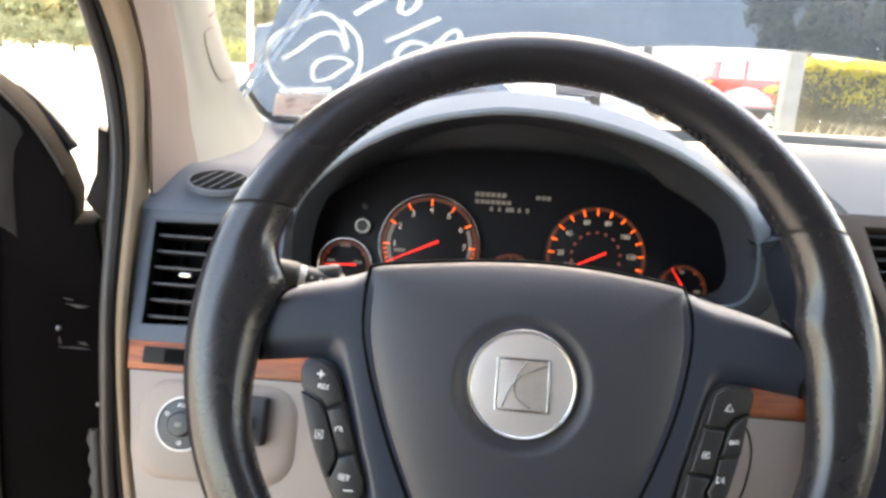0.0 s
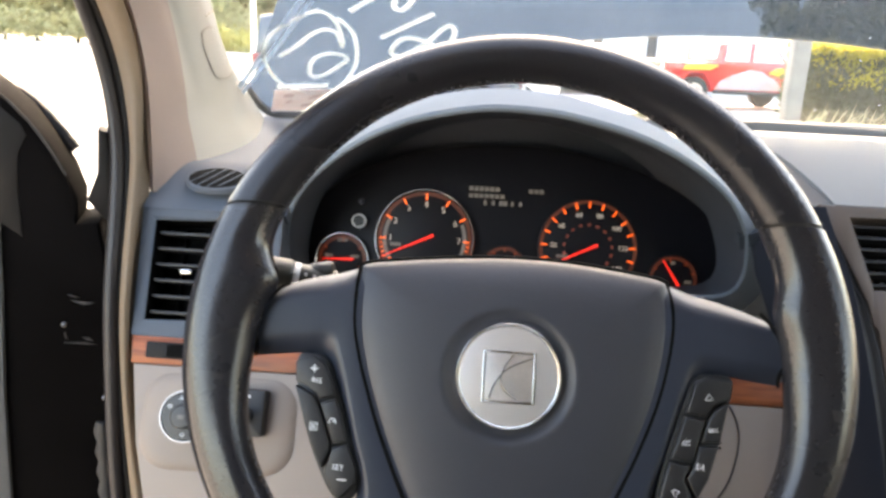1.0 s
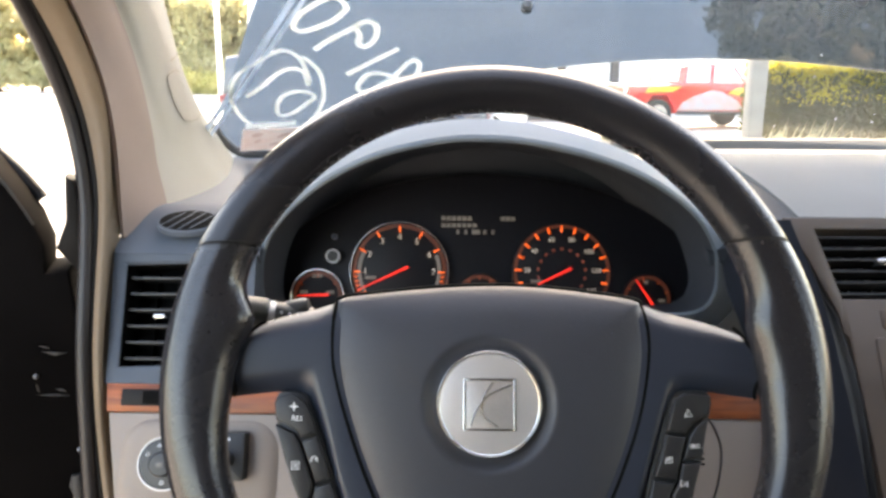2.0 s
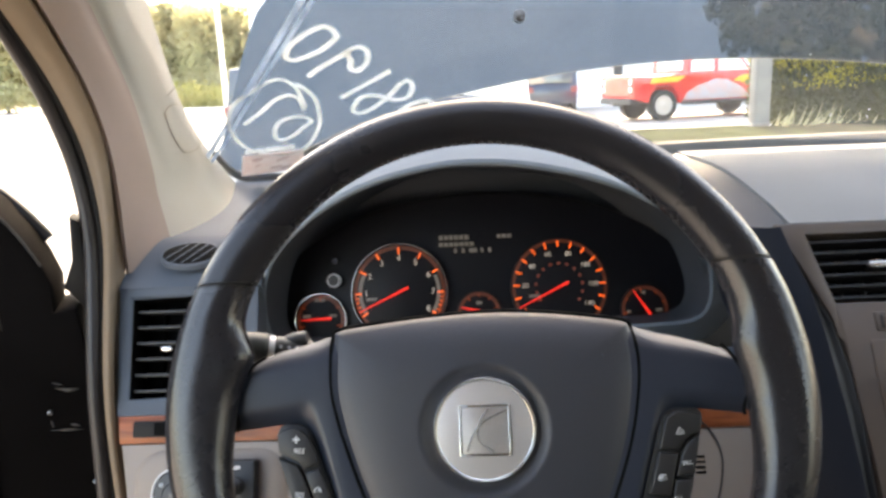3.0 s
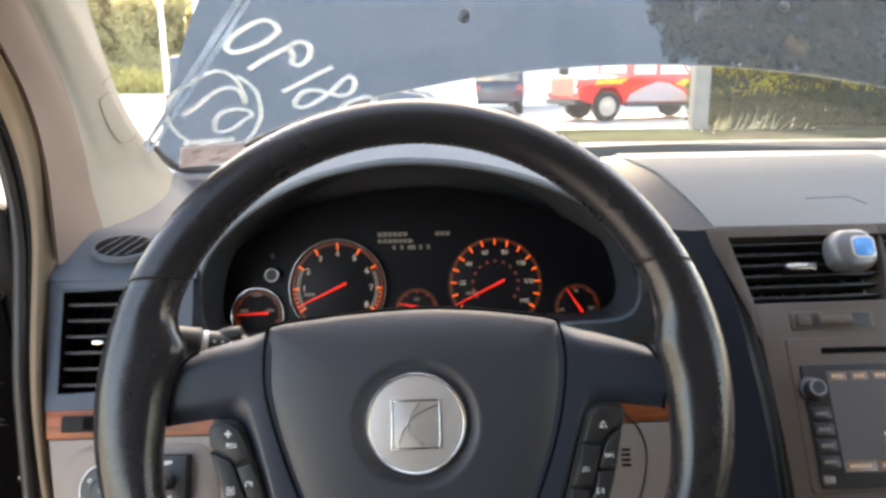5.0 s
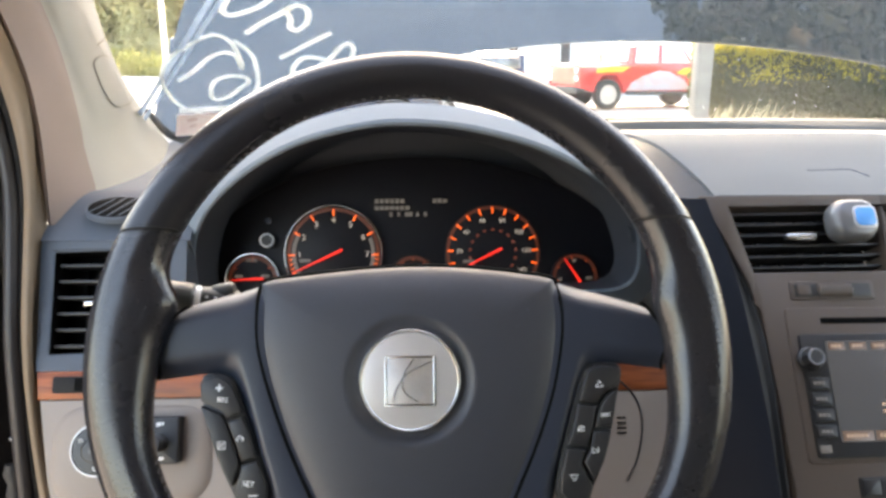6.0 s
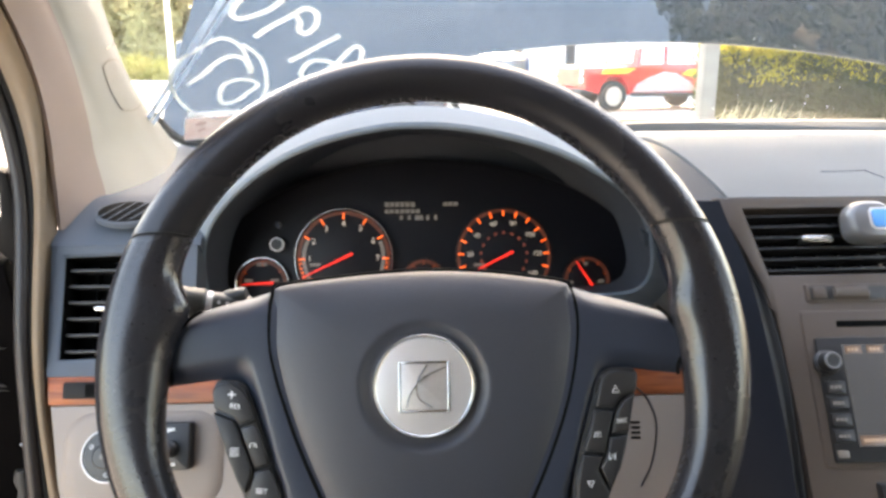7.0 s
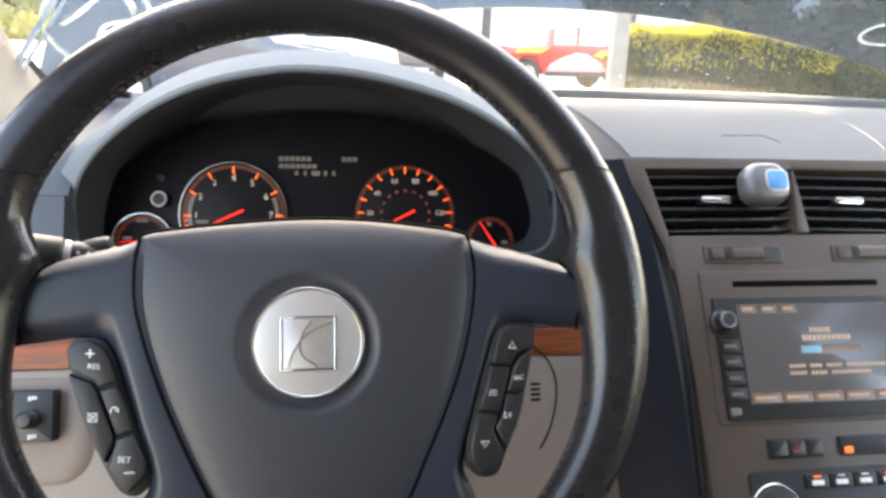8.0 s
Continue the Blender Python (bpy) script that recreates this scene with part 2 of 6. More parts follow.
def plate(outline, low, high, bevel=0.001, bm=None, steps=2):
    """A flat outline with thickness from low to high and a rounded upper edge."""
    rings = [[(q[0], q[1], low) for q in outline], [(q[0], q[1], high - bevel) for q in outline]]
    for k in range(1, steps + 1):
        a = math.pi / 2 * k / steps
        rings.append([(q.x, q.y, high - bevel + bevel * math.sin(a)) for q in inset(outline, bevel * (1 - math.cos(a)))])
    return loft(rings, bm=bm)


def rounded(x0, y0, x1, y1, r=0.003, n=4):
    r = min(r, abs(x1 - x0) / 2.01, abs(y1 - y0) / 2.01)
    out = []
    for cx, cy, a0 in ((x1 - r, y1 - r, 0), (x0 + r, y1 - r, 90), (x0 + r, y0 + r, 180), (x1 - r, y0 + r, 270)):
        for k in range(n + 1):
            a = radians(a0 + 90 * k / n)
            out.append((cx + r * math.cos(a), cy + r * math.sin(a)))
    return out


def circle(cx, cy, r, n=40, a0=0.0, ry=None):
    return [(cx + r * math.cos(a0 + 2 * math.pi * k / n), cy + (ry or r) * math.sin(a0 + 2 * math.pi * k / n)) for k in range(n)]


def box(x0, y0, z0, x1, y1, z1, r=0.003, bm=None):
    """A block with rounded upright edges and a rounded top."""
    return plate(rounded(x0, y0, x1, y1, r, 3), z0, z1, min(r, abs(z1 - z0) * 0.45), bm)


def turned(profile, n=40, bm=None):
    """A shape turned about z from (radius, height) pairs."""
    return loft([[(r * math.cos(2 * math.pi * k / n), r * math.sin(2 * math.pi * k / n), h) for k in range(n)] for r, h in profile], bm=bm)


def ring_flat(cx, cy, r0, r1, low, high, n=48, bm=None):
    """A flat ring with a rounded upper face."""
    b = min((r1 - r0) * 0.3, (high - low) * 0.5)
    prof = [(r0, low), (r0, high - b), (r0 + b, high), (r1 - b, high), (r1, high - b), (r1, low)]
    rings = [[(cx + r * math.cos(2 * math.pi * k / n), cy + r * math.sin(2 * math.pi * k / n), h) for k in range(n)] for r, h in prof]
    return loft(rings, caps=False, bm=bm, around=True)


def tube(path, radius, seg=8, closed=False, bm=None, flat=1.0, up=(0, 0, 1)):
    """A round bar along a path; radius may be a function of the way along, 0 to 1."""
    p = [Vector(q) for q in path]
    n, rings = len(p), []
    for i in range(n):
        t = (p[(i + 1) % n] - p[i - 1]) if closed else (p[min(i + 1, n - 1)] - p[max(i - 1, 0)])
        t.normalize()
        s = t.cross(Vector(up))
        s = s.normalized() if s.length > 1e-4 else Vector((1, 0, 0))
        u = s.cross(t)
        r = radius(i / (n - 1)) if callable(radius) else radius
        rings.append([p[i] + s * r * math.cos(a) + u * r * flat * math.sin(a) for a in (2 * math.pi * k / seg for k in range(seg))])
    return loft(rings, bm=bm, around=closed)


def sheet(f, nu, nv, thick=0.0, bm=None):
    """A surface f(u, v), u and v from 0 to 1; with thickness along its normal."""
    rows = [[Vector(f(i / nu, j / nv)) for i in range(nu + 1)] for j in range(nv + 1)]
    bm = bm or bmesh.new()
    if not thick:
        v = [[bm.verts.new(p) for p in r] for r in rows]
        for j in range(nv):
            for i in range(nu):
                bm.faces.new((v[j][i], v[j][i + 1], v[j + 1][i + 1], v[j + 1][i]))
        return bm
    e = 1e-3
    top, low = [], []
    for j in range(nv + 1):
        a, b = [], []
        for i in range(nu + 1):
            u, v = min(max(i / nu, e), 1 - e), min(max(j / nv, e), 1 - e)
            n = (Vector(f(u + e, v)) - Vector(f(u - e, v))).cross(Vector(f(u, v + e)) - Vector(f(u, v - e))).normalized()
            a.append(bm.verts.new(rows[j][i]))
            b.append(bm.verts.new(rows[j][i] - n * thick))
        top.append(a)
        low.append(b)
    for j in range(nv):
        for i in range(nu):
            bm.faces.new((top[j][i], top[j][i + 1], top[j + 1][i + 1], top[j + 1][i]))
            bm.faces.new((low[j][i], low[j + 1][i], low[j + 1][i + 1], low[j][i + 1]))
    edge = [(0, i) for i in range(nu + 1)] + [(j, nu) for j in range(1, nv + 1)] + [(nv, i) for i in range(nu - 1, -1, -1)] + [(j, 0) for j in range(nv - 1, 0, -1)]
    for (a, b), (c, d) in zip(edge, edge[1:] + edge[:1]):
        bm.faces.new((top[a][b], low[a][b], low[c][d], top[c][d]))
    return bm


def text(words, size, depth=0.0002, align="CENTER"):
    """Raised lettering in the xy plane as a bmesh."""
    cu = bpy.data.curves.new("lettering", "FONT")
    cu.body, cu.size, cu.extrude, cu.align_x, cu.align_y = words, size, depth, align, "CENTER"
    cu.resolution_u = 2
    ob = bpy.data.objects.new("lettering", cu)
    scene.collection.objects.link(ob)
    me = bpy.data.meshes.new_from_object(ob.evaluated_get(bpy.context.evaluated_depsgraph_get()))
    bm = bmesh.new()
    bm.from_mesh(me)
    bpy.data.objects.remove(ob)
    bpy.data.curves.remove(cu)
    bpy.data.meshes.remove(me)
    return bm


def join(a, b, m):
    """Adds bmesh b, moved by m, to a, and frees b."""
    b.transform(m)
    made = {v: a.verts.new(v.co) for v in b.verts}
    for f in b.faces:
        a.faces.new([made[v] for v in f.verts])
    b.free()
    return a


def plane_at(origin, slope):
    """A panel's own frame: x across the car, y up along a plane that leans ahead by slope, z towards the driver."""
    v = Vector((0, slope, 1)).normalized()
    u = Vector((1, 0, 0))
    w = u.cross(v)
    return Matrix(((u.x, v.x, w.x, origin[0]), (u.y, v.y, w.y, origin[1]), (u.z, v.z, w.z, origin[2]), (0, 0, 0, 1)))


WHEEL = plane_at((0, 0, 1.07), math.tan(radians(22)))
LEFT = plane_at((0, 0.21, 1.07), 0.45)
CENTRE = plane_at((0, 0.225, 1.13), 0.62)
CLUSTER = plane_at((0, 0.30, 1.08), 0.3)
MID = 0.41     # the car's middle, from the wheel's


# ---- the ground, and the car's shell ----
def resample(points, n):
    p = spline(points, 12)
    d = [0.0]
    for a, b in zip(p, p[1:]):
        d.append(d[-1] + (b - a).length)
    out, i = [], 0
    for k in range(n):
        s = d[-1] * k / (n - 1)
        while i < len(p) - 2 and d[i + 1] < s:
            i += 1
        t = (s - d[i]) / max(1e-9, d[i + 1] - d[i])
        out.append(p[i].lerp(p[i + 1], min(1, t)))
    return out


def ground():
    bm = sheet(lambda u, v: (-900 + 1800 * u, -900 + 1800 * v, 0.0), 12, 12)
    solid("ground", bm, ASPHALT, "sun-bleached pale concrete yard", "ground", kind="structure")
    def verge(u, v):
        return (3.2 + 40 * u, 13.6 + 3.4 * v, 0.015 + 0.05 * math.sin(math.pi * v))
    solid("lawn", sheet(verge, 30, 4), GRASS, "mown green grass strip before the hedge", "grass", kind="structure")


def screen_y(x, z):
    """Where the windscreen lies, ahead, at a width and a height."""
    d = x - MID
    return 0.585 + 0.32 * (0.42 - d * d) + (1.2 - z) / 0.55


def shell():
    # roof, floor, sides and back, each with thickness; the driver's door opening is free
    left, right = -0.40, 2 * MID + 0.40
    def roof(u, v):
        """Narrower beside the front windows than at the rear."""
        y = -0.10 - 2.3 * v
        k = min(1, max(0, (-0.55 - y) / 0.25))
        x0, x1 = -0.26 + (left + 0.26) * k, 0.86 + (right - 0.86) * k
        return (x0 + (x1 - x0) * u, y, 1.56 + 0.05 * math.sin(math.pi * u))
    solid("ceiling", sheet(roof, 12, 24, 0.03),
          BEIGE, "beige cloth headliner under the roof", "ceiling", kind="structure")
    solid("floor", box(left - 0.05, -2.4, 0.40, right + 0.05, 0.95, 0.44, 0.01), SEAL, "dark carpeted car floor", "floor", kind="structure")
    # Unseen dark wall added at the rear to keep light out of the cabin
    solid("wall_back", box(left, -2.44, 0.40, right, -2.38, 1.58, 0.01), SEAL, "unseen dark rear wall that blocks light", "wall", kind="structure")
    solid("wall_right", box(right, -2.38, 0.40, right + 0.06, 0.55, 1.04, 0.01), BEIGE, "beige trimmed door side below the windows", "wall", kind="structure")
    # Closed rear sides, unseen too; the right one stops short for screen glare
    solid("wall_left", box(left - 0.06, -2.38, 0.40, left, -0.80, 1.58, 0.01), SEAL, "unseen dark rear side wall that blocks light", "wall", kind="structure")
    solid("wall_right_rear", box(right, -2.38, 1.045, right + 0.06, -0.95, 1.58, 0.01), SEAL, "unseen dark rear side wall that blocks light", "wall", kind="structure")
    solid("wall_front", box(left, 0.86, 0.40, right, 0.90, 1.05, 0.01), BLACK, "black bulkhead behind the dashboard", "wall", kind="structure")


def windscreen():
    def f(u, v):
        x = -0.40 + (2 * MID + 0.80) * u    # faces turned to the driver
        z = 1.12 + 0.42 * v
        return (x, screen_y(x, z), z)
    ob = solid("window_1", sheet(f, 40, 16), GLASS, "clear laminated windscreen with white paint writing", "windscreen", kind="structure")
    ob.visible_shadow = False


def on_line(line, v):
    """The point of a line of evenly spread points, v from 0 to 1."""
    k = min(max(v, 0), 1) * (len(line) - 1)
    i = min(len(line) - 2, int(k))
    return line[i].lerp(line[i + 1], k - i)


def pillar_trim():
    """The driver's side roof pillar: cloth trim, tan edge and black door seal, running up and back."""
    # inner edge beside the glass, and the edge at the door opening, from the dash upwards
    inner = [(-0.333, 0.69, 1.108), (-0.338, 0.664, 1.142), (-0.352, 0.612, 1.185), (-0.357, 0.555, 1.217), (-0.3373, 0.4481, 1.2841), (-0.3118, 0.3332, 1.3774), (-0.2791, 0.1788, 1.4873), (-0.2274, -0.0513, 1.5965)]
    outer = [(-0.3205, 0.238, 1.118), (-0.3205, 0.240, 1.155), (-0.3205, 0.243, 1.215), (-0.3225, 0.232, 1.265), (-0.3285, 0.212, 1.310), (-0.3285, 0.165, 1.357), (-0.3120, 0.046, 1.430), (-0.2950, -0.140, 1.503)]
    def levels(points, n=34):
        """The line's points at even heights."""
        p, out = spline(points, 16), []
        for k in range(n):
            z = p[0].z + (p[-1].z - p[0].z) * k / (n - 1)
            i = next((j for j in range(len(p) - 1) if p[j + 1].z >= z - 1e-6), len(p) - 2)
            out.append(p[i].lerp(p[i + 1], (z - p[i].z) / max(1e-6, p[i + 1].z - p[i].z)))
        for _ in range(14):
            out = [out[0]] + [(x + y * 2 + z) / 4 for x, y, z in zip(out, out[1:], out[2:])] + [out[-1]]
        return out
    a, c = levels(inner), levels(outer)
    def parting(v):
        """Where the face beside the glass meets the band along the door."""
        return 0.655 + 0.20 * max(0, 1 - v / 0.40) ** 1.3
    def bulge(p, u, v):
        """Rounded across, and flared at the foot."""
        foot = Vector((0.85, -0.3, 0)) * 0.050 * max(0, 1 - v / 0.16) ** 1.6
        k = min(1, max(0, (v - 0.12) / 0.35))
        swell = math.sin(math.pi * u) - k * (0.30 * math.exp(-((u - 0.655) / 0.07) ** 2) - 0.04 * math.exp(-((u - 0.86) / 0.09) ** 2))
        return p + Vector((0.55, -0.75, 0.1)) * 0.034 * (1 - 0.4 * v) * swell + foot * math.sin(math.pi * u)
    def f(u, v):
        return bulge(on_line(a, v).lerp(on_line(c, v), u), u, v)
    post = thing("pillar_trim", Matrix(), "beige cloth-covered windscreen pillar trim", "pillar trim")
    part("cover", sheet(lambda u, v: f(parting(v) * u, v), 28, 33, -0.004), BEIGE, post)
    part("door_band", sheet(lambda u, v: f(parting(v) + (1 - parting(v)) * u, v), 18, 33, -0.004), BLUSH, post, "pinkish beige band beside the door opening")
    def cap(u, v):
        k = 7.0 + 3.9 * v
        i = int(k)
        w = 0.05 + 0.36 * u
        return bulge(a[i].lerp(a[i + 1], k - i).lerp(c[i].lerp(c[i + 1], k - i), w), w, k / 33)
    push = Vector((0.5, -0.82, 0.1))
    def rounded_cap(grow, lift):
        def h(u, v):
            uu, vv = 2 * u - 1, 2 * v - 1
            k = 1 - 0.16 * (abs(uu) * abs(vv)) ** 2
            return Vector(cap(0.5 + 0.5 * uu * k * grow, 0.5 + 0.5 * vv * k * grow)) + push * lift
        return h
    part("cap_groove", sheet(rounded_cap(1.035, 0.0012), 12, 14, 0.0004), TAN, post)
    part("fixing_cap", sheet(rounded_cap(1.0, 0.0017), 12, 14, 0.0004), BEIGE, post, "rounded beige cap")
    def across_at(w, k):
        i = int(k)
        return bulge(a[i].lerp(a[i + 1], k - i).lerp(c[i].lerp(c[i + 1], k - i), w), w, k / 33) + push * 0.0004
    part("trim_seam", tube([across_at(0.01 + 0.02 * k, 12.0 - 0.03 * k) for k in range(11)], 0.0007, 6), TAN, post)
    return post


def body_seal():
    """The driver's door frame: rubber seal outside, tan painted edge inside it, dark groove against the pillar trim."""
    depth = [(0.70, 0.152), (0.90, 0.162), (1.03, 0.182), (1.145, 0.225), (1.228, 0.236), (1.30, 0.212), (1.36, 0.156), (1.43, 0.037), (1.50, -0.149), (1.565, -0.66)]
    rubber = [(0.70, -0.336), (0.87, -0.342), (0.965, -0.3425), (1.08, -0.3465), (1.14, -0.3505), (1.19, -0.356), (1.23, -0.3645), (1.265, -0.3690), (1.31, -0.3728), (1.36, -0.3720), (1.43, -0.3570), (1.50, -0.3390), (1.565, -0.371)]
    left = [(0.70, -0.308), (0.87, -0.3222), (0.92, -0.3255), (0.97, -0.3298), (1.05, -0.3320), (1.12, -0.3330), (1.165, -0.3328), (1.21, -0.3395), (1.26, -0.3465), (1.31, -0.3555), (1.36, -0.3580), (1.43, -0.3430), (1.50, -0.3245), (1.565, -0.356)]
    right = [(0.70, -0.292), (0.87, -0.3110), (0.92, -0.3180), (0.97, -0.3220), (1.05, -0.3220), (1.12, -0.3240), (1.165, -0.3228), (1.21, -0.3215), (1.26, -0.3232), (1.31, -0.3305), (1.36, -0.3310), (1.43, -0.3150), (1.50, -0.2970), (1.565, -0.329)]
    def read(line, z):
        for (z0, a), (z1, b) in zip(line, line[1:]):
            if z <= z1:
                return a + (b - a) * (z - z0) / (z1 - z0)
        return line[-1][1]
    n = 64
    def even(line, dx=0.0, dy=0.0):
        """Smoothed points of a line, from the sill up and back to the roof."""
        pts = [Vector((read(line, z) + dx, read(depth, z) + dy, z)) for z in (0.70 + 0.865 * (k / n) ** 0.8 for k in range(n + 1))]
        for _ in range(6):
            pts = [pts[0]] + [(x + y * 2 + z) / 4 for x, y, z in zip(pts, pts[1:], pts[2:])] + [pts[-1]]
        return pts
    a, b, c = even(rubber, 0.0, 0.004), even(left), even(right)
    post = thing("door_seal", Matrix(), "brown-black rubber seal and tan edge round the open door frame", "door seal")
    part("lip", tube([p.lerp(q, 0.34) for p, q in zip(a, b)], lambda k: 0.0066, 12, up=(0, 1, 0)), RUBBER, post, "rounded brown-black rubber lip")
    part("backing", sheet(lambda u, v: on_line(a, v).lerp(on_line(b, v), u) + Vector((0, 0.006 - 0.003 * u, 0)), 4, n, 0.002), SEAL, post)
    part("inner_lip", tube([p.lerp(q, 0.84) + Vector((0, 0.004, 0)) for p, q in zip(a, b)], 0.0036, 8, up=(0, 1, 0)), SEAL, post)
    part("frame_edge", sheet(lambda u, v: on_line(b, v).lerp(on_line(c, v), u) + Vector((0.2, -0.7, 0)) * 0.005 * math.sin(math.pi * u), 8, n, 0.003), TAN, post, "tan painted edge of the door frame")
    def groove(u, v):
        p = on_line(c, v)
        wide = 0.0095 + 0.0055 * min(1, max(0, (p.z - 1.27) / 0.06))
        return p + Vector((-0.010 + wide * u, 0.006 + 0.018 * u, 0))
    part("groove", sheet(groove, 3, n, 0.002), TAN, post)


def hood():
    lean = radians(55)
    along = Vector((0, math.cos(lean), math.sin(lean)))       # from the rear edge towards the raised front
    out = Vector((0, -math.sin(lean), math.cos(lean)))        # outer face, towards the windscreen
    base = Vector((0.106, 0.984, 1.3915))
    def at(x, z):
        s = (z - base.z) / along.z
        return base + Vector((x - base.x, 0, 0)) + along * s
    side = [(-0.421, 1.165), (-0.413, 1.25), (-0.385, 1.417), (-0.356, 1.464), (-0.335, 1.58), (-0.318, 1.80), (-0.302, 2.05), (-0.280, 2.28)]
    edge = resample([(x, z, 0) for x, z in side], 26)
    def f(u, v):
        w = on_line(edge, v)
        half = MID - w.x
        x = MID - half + 2 * half * u
        d = x - MID
        low = max(1.2865 - 0.215 * d * d - 0.55 * max(0, -d - 0.53) ** 2, 1.147)
        z = low + (w.y - 1.165) * (2.28 - low) / (2.28 - 1.165)
        crown = 0.02 * (1 - (d / half) ** 2)
        return at(x, z) + out * crown
    panel = thing("car_hood", Matrix(), "raised dark blue glossy car hood, seen through the windscreen", "hood")
    part("skin", sheet(f, 48, 25, 0.0025), PAINT, panel)
    for x, z in ((0.102, 1.376), (0.690, 1.387)):
        m = Matrix.Translation(at(x, z) + out * 0.018) @ out.to_track_quat("Z", "Y").to_matrix().to_4x4()
        part("washer_nozzle", turned([(0.010, 0), (0.010, 0.006), (0.007, 0.010), (0.003, 0.011)], 16), BLACK, panel, "black plastic washer nozzle", m)


def dashboard():
    d = thing("dashboard", Matrix(), "grey and beige dashboard with orange wood strip", "dashboard")
    # top pad, passenger side and under the windscreen
    def pad_height(y):
        k = max(0, (y - 0.236) / 0.389)
        return 1.1425 + 0.0235 * math.sin(math.pi / 2 * min(1, k * 1.2)) ** 0.8 - 0.013 * max(0, k - 0.6)
    def top(u, v):
        x = (0.281 + 0.050 * v) * (1 - u) + 1.17 * u
        k = max(0, (x - 0.62) / 0.4)
        y = 0.236 + (0.780 - 0.17 * k * k - 0.236) * v
        return (x, y, pad_height(y))
    def tray(u, v):
        x = 0.20 + 0.98 * u
        return (x, 0.47 + (0.86 - 0.30 * (x - MID) ** 2 - 0.47) * v, 1.148)
    part("demister_tray", sheet(tray, 30, 6, 0.01), DASHTOP, d, "charcoal tray below the windscreen")
    part("top_pad", sheet(top, 40, 24, 0.008), DASHTOP, d, "matt charcoal grained top pad")
    def base(u, v):
        x = -0.345 + (0.145 + 0.06 * v) * u
        return (x, 0.292 + 0.45 * v, 1.139 + 0.010 * v)
    part("base_top", sheet(base, 10, 20, 0.012), TRIM, d)
    def shoulder(u, v):
        return (-0.3250 + 0.1300 * u, 0.2255 + 0.07 * v, 1.1065 + 0.0335 * math.sin(math.pi / 2 * v))
    part("shoulder", sheet(shoulder, 12, 8, 0.012), TRIM, d)
    def rear(u, v):
        x = -0.205 + (0.281 + 0.050 * v + 0.203) * u
        return (x, 0.45 + 0.30 * v, 1.136 + 0.012 * v)
    part("base_top", sheet(rear, 20, 10, 0.012), TRIM, d)
    def side(u, v):
        x, y, z = top(0.0, v)
        return (0.205 + (x - 0.001 - 0.205) * u, y, z - 0.003 - 0.030 * (1 - u) ** 0.8 * (1 - 0.85 * v))
    part("base_top", sheet(side, 8, 24, 0.015), MATTE, d)
    groove = spline([(x, y, pad_height(y)) for x, y in ((0.411, 0.318), (0.459, 0.322), (0.462, 0.294))], 1)
    part("airbag_mark", tube(groove, 0.0008, 6), TRIM, d)
    part("pad_seam", tube(spline([(x, y, pad_height(y)) for x, y in ((0.735, 0.740), (0.6916, 0.6192), (0.6495, 0.5061), (0.611, 0.387), (0.5846, 0.3188), (0.5693, 0.284), (0.552, 0.250))], 8), 0.0006, 6), STACK, d)
    lipline = spline([(0.22, 0.752, 1.156), (0.32, 0.772, 1.158), (0.44, 0.786, 1.159), (0.58, 0.790, 1.160), (0.72, 0.778, 1.160), (0.86, 0.730, 1.160), (1.00, 0.650, 1.160), (1.13, 0.540, 1.160)], 8)
    def lip(u, v):
        p = on_line(lipline, u)
        k = min(1, v / 0.5)
        return (p.x, p.y - 0.012 + 0.004 * k + 0.022 * max(0, v - 0.5), p.z - 0.006 + 0.016 * k ** 0.8 + 0.002 * math.sin(math.pi * max(0, v - 0.5)))
    part("demister_lip", sheet(lip, len(lipline) - 1, 10, 0.006), LIP, d, "raised pale grey edge of the demister channel")
    part("cowl", tube(spline([(-0.36, 0.66, 1.118), (-0.20, 0.72, 1.118), (MID, 0.845, 1.118), (1.0, 0.72, 1.118), (1.18, 0.62, 1.118)], 8), 0.022, 10), BLACK, d, "black windscreen cowl")
    part("glass_gasket", tube(spline([(-0.352, 0.600, 1.195), (-0.345, 0.640, 1.168), (-0.328, 0.658, 1.154), (-0.29, 0.668, 1.152), (-0.25, 0.665, 1.150)], 6), 0.006, 8), SEAL, d, "black rubber glass gasket")
    # demister outlet for the side window
    o = part("side_demister", plate(circle(0, 0, 0.029, 32, ry=0.0225), -0.004, 0.0015, 0.001), TRIM, d, "slotted side demister outlet", Matrix.Translation((-0.266, 0.2535, 1.1303)) @ Matrix.Rotation(radians(17), 4, "X") @ Matrix.Rotation(radians(-6), 4, "Z"))
    part("outlet_mouth", plate(circle(0, 0, 0.0265, 32, ry=0.0195), 0.001, 0.0018, 0.0003), VOID, o)
    for k in range(4):
        x = -0.0150 + 0.0098 * k
        h = 0.0185 * math.sqrt(max(0.05, 1 - (x / 0.0265) ** 2))
        part("slat", plate([(x - 0.0070, -h), (x - 0.0056, -h), (x + 0.0070, h), (x + 0.0056, h)], 0.0014, 0.0022, 0.0003), TRIM, o)
    # left end panel with the air vent, lower strip, wood strip and lower panel, all in the panel's own plane
    def panel(name, outline, low, high, material, label="", bevel=0.003):
        return part(name, plate(outline, low, high, bevel), material, d, label, LEFT)
    vent = [(-0.3115, -0.0600), (-0.3125, 0.0295), (-0.222, 0.0325), (-0.228, -0.0570)]
    frame_out = [(-0.321, -0.074), (-0.3245, 0.0395), (-0.198, 0.0395), (-0.196, -0.074)]
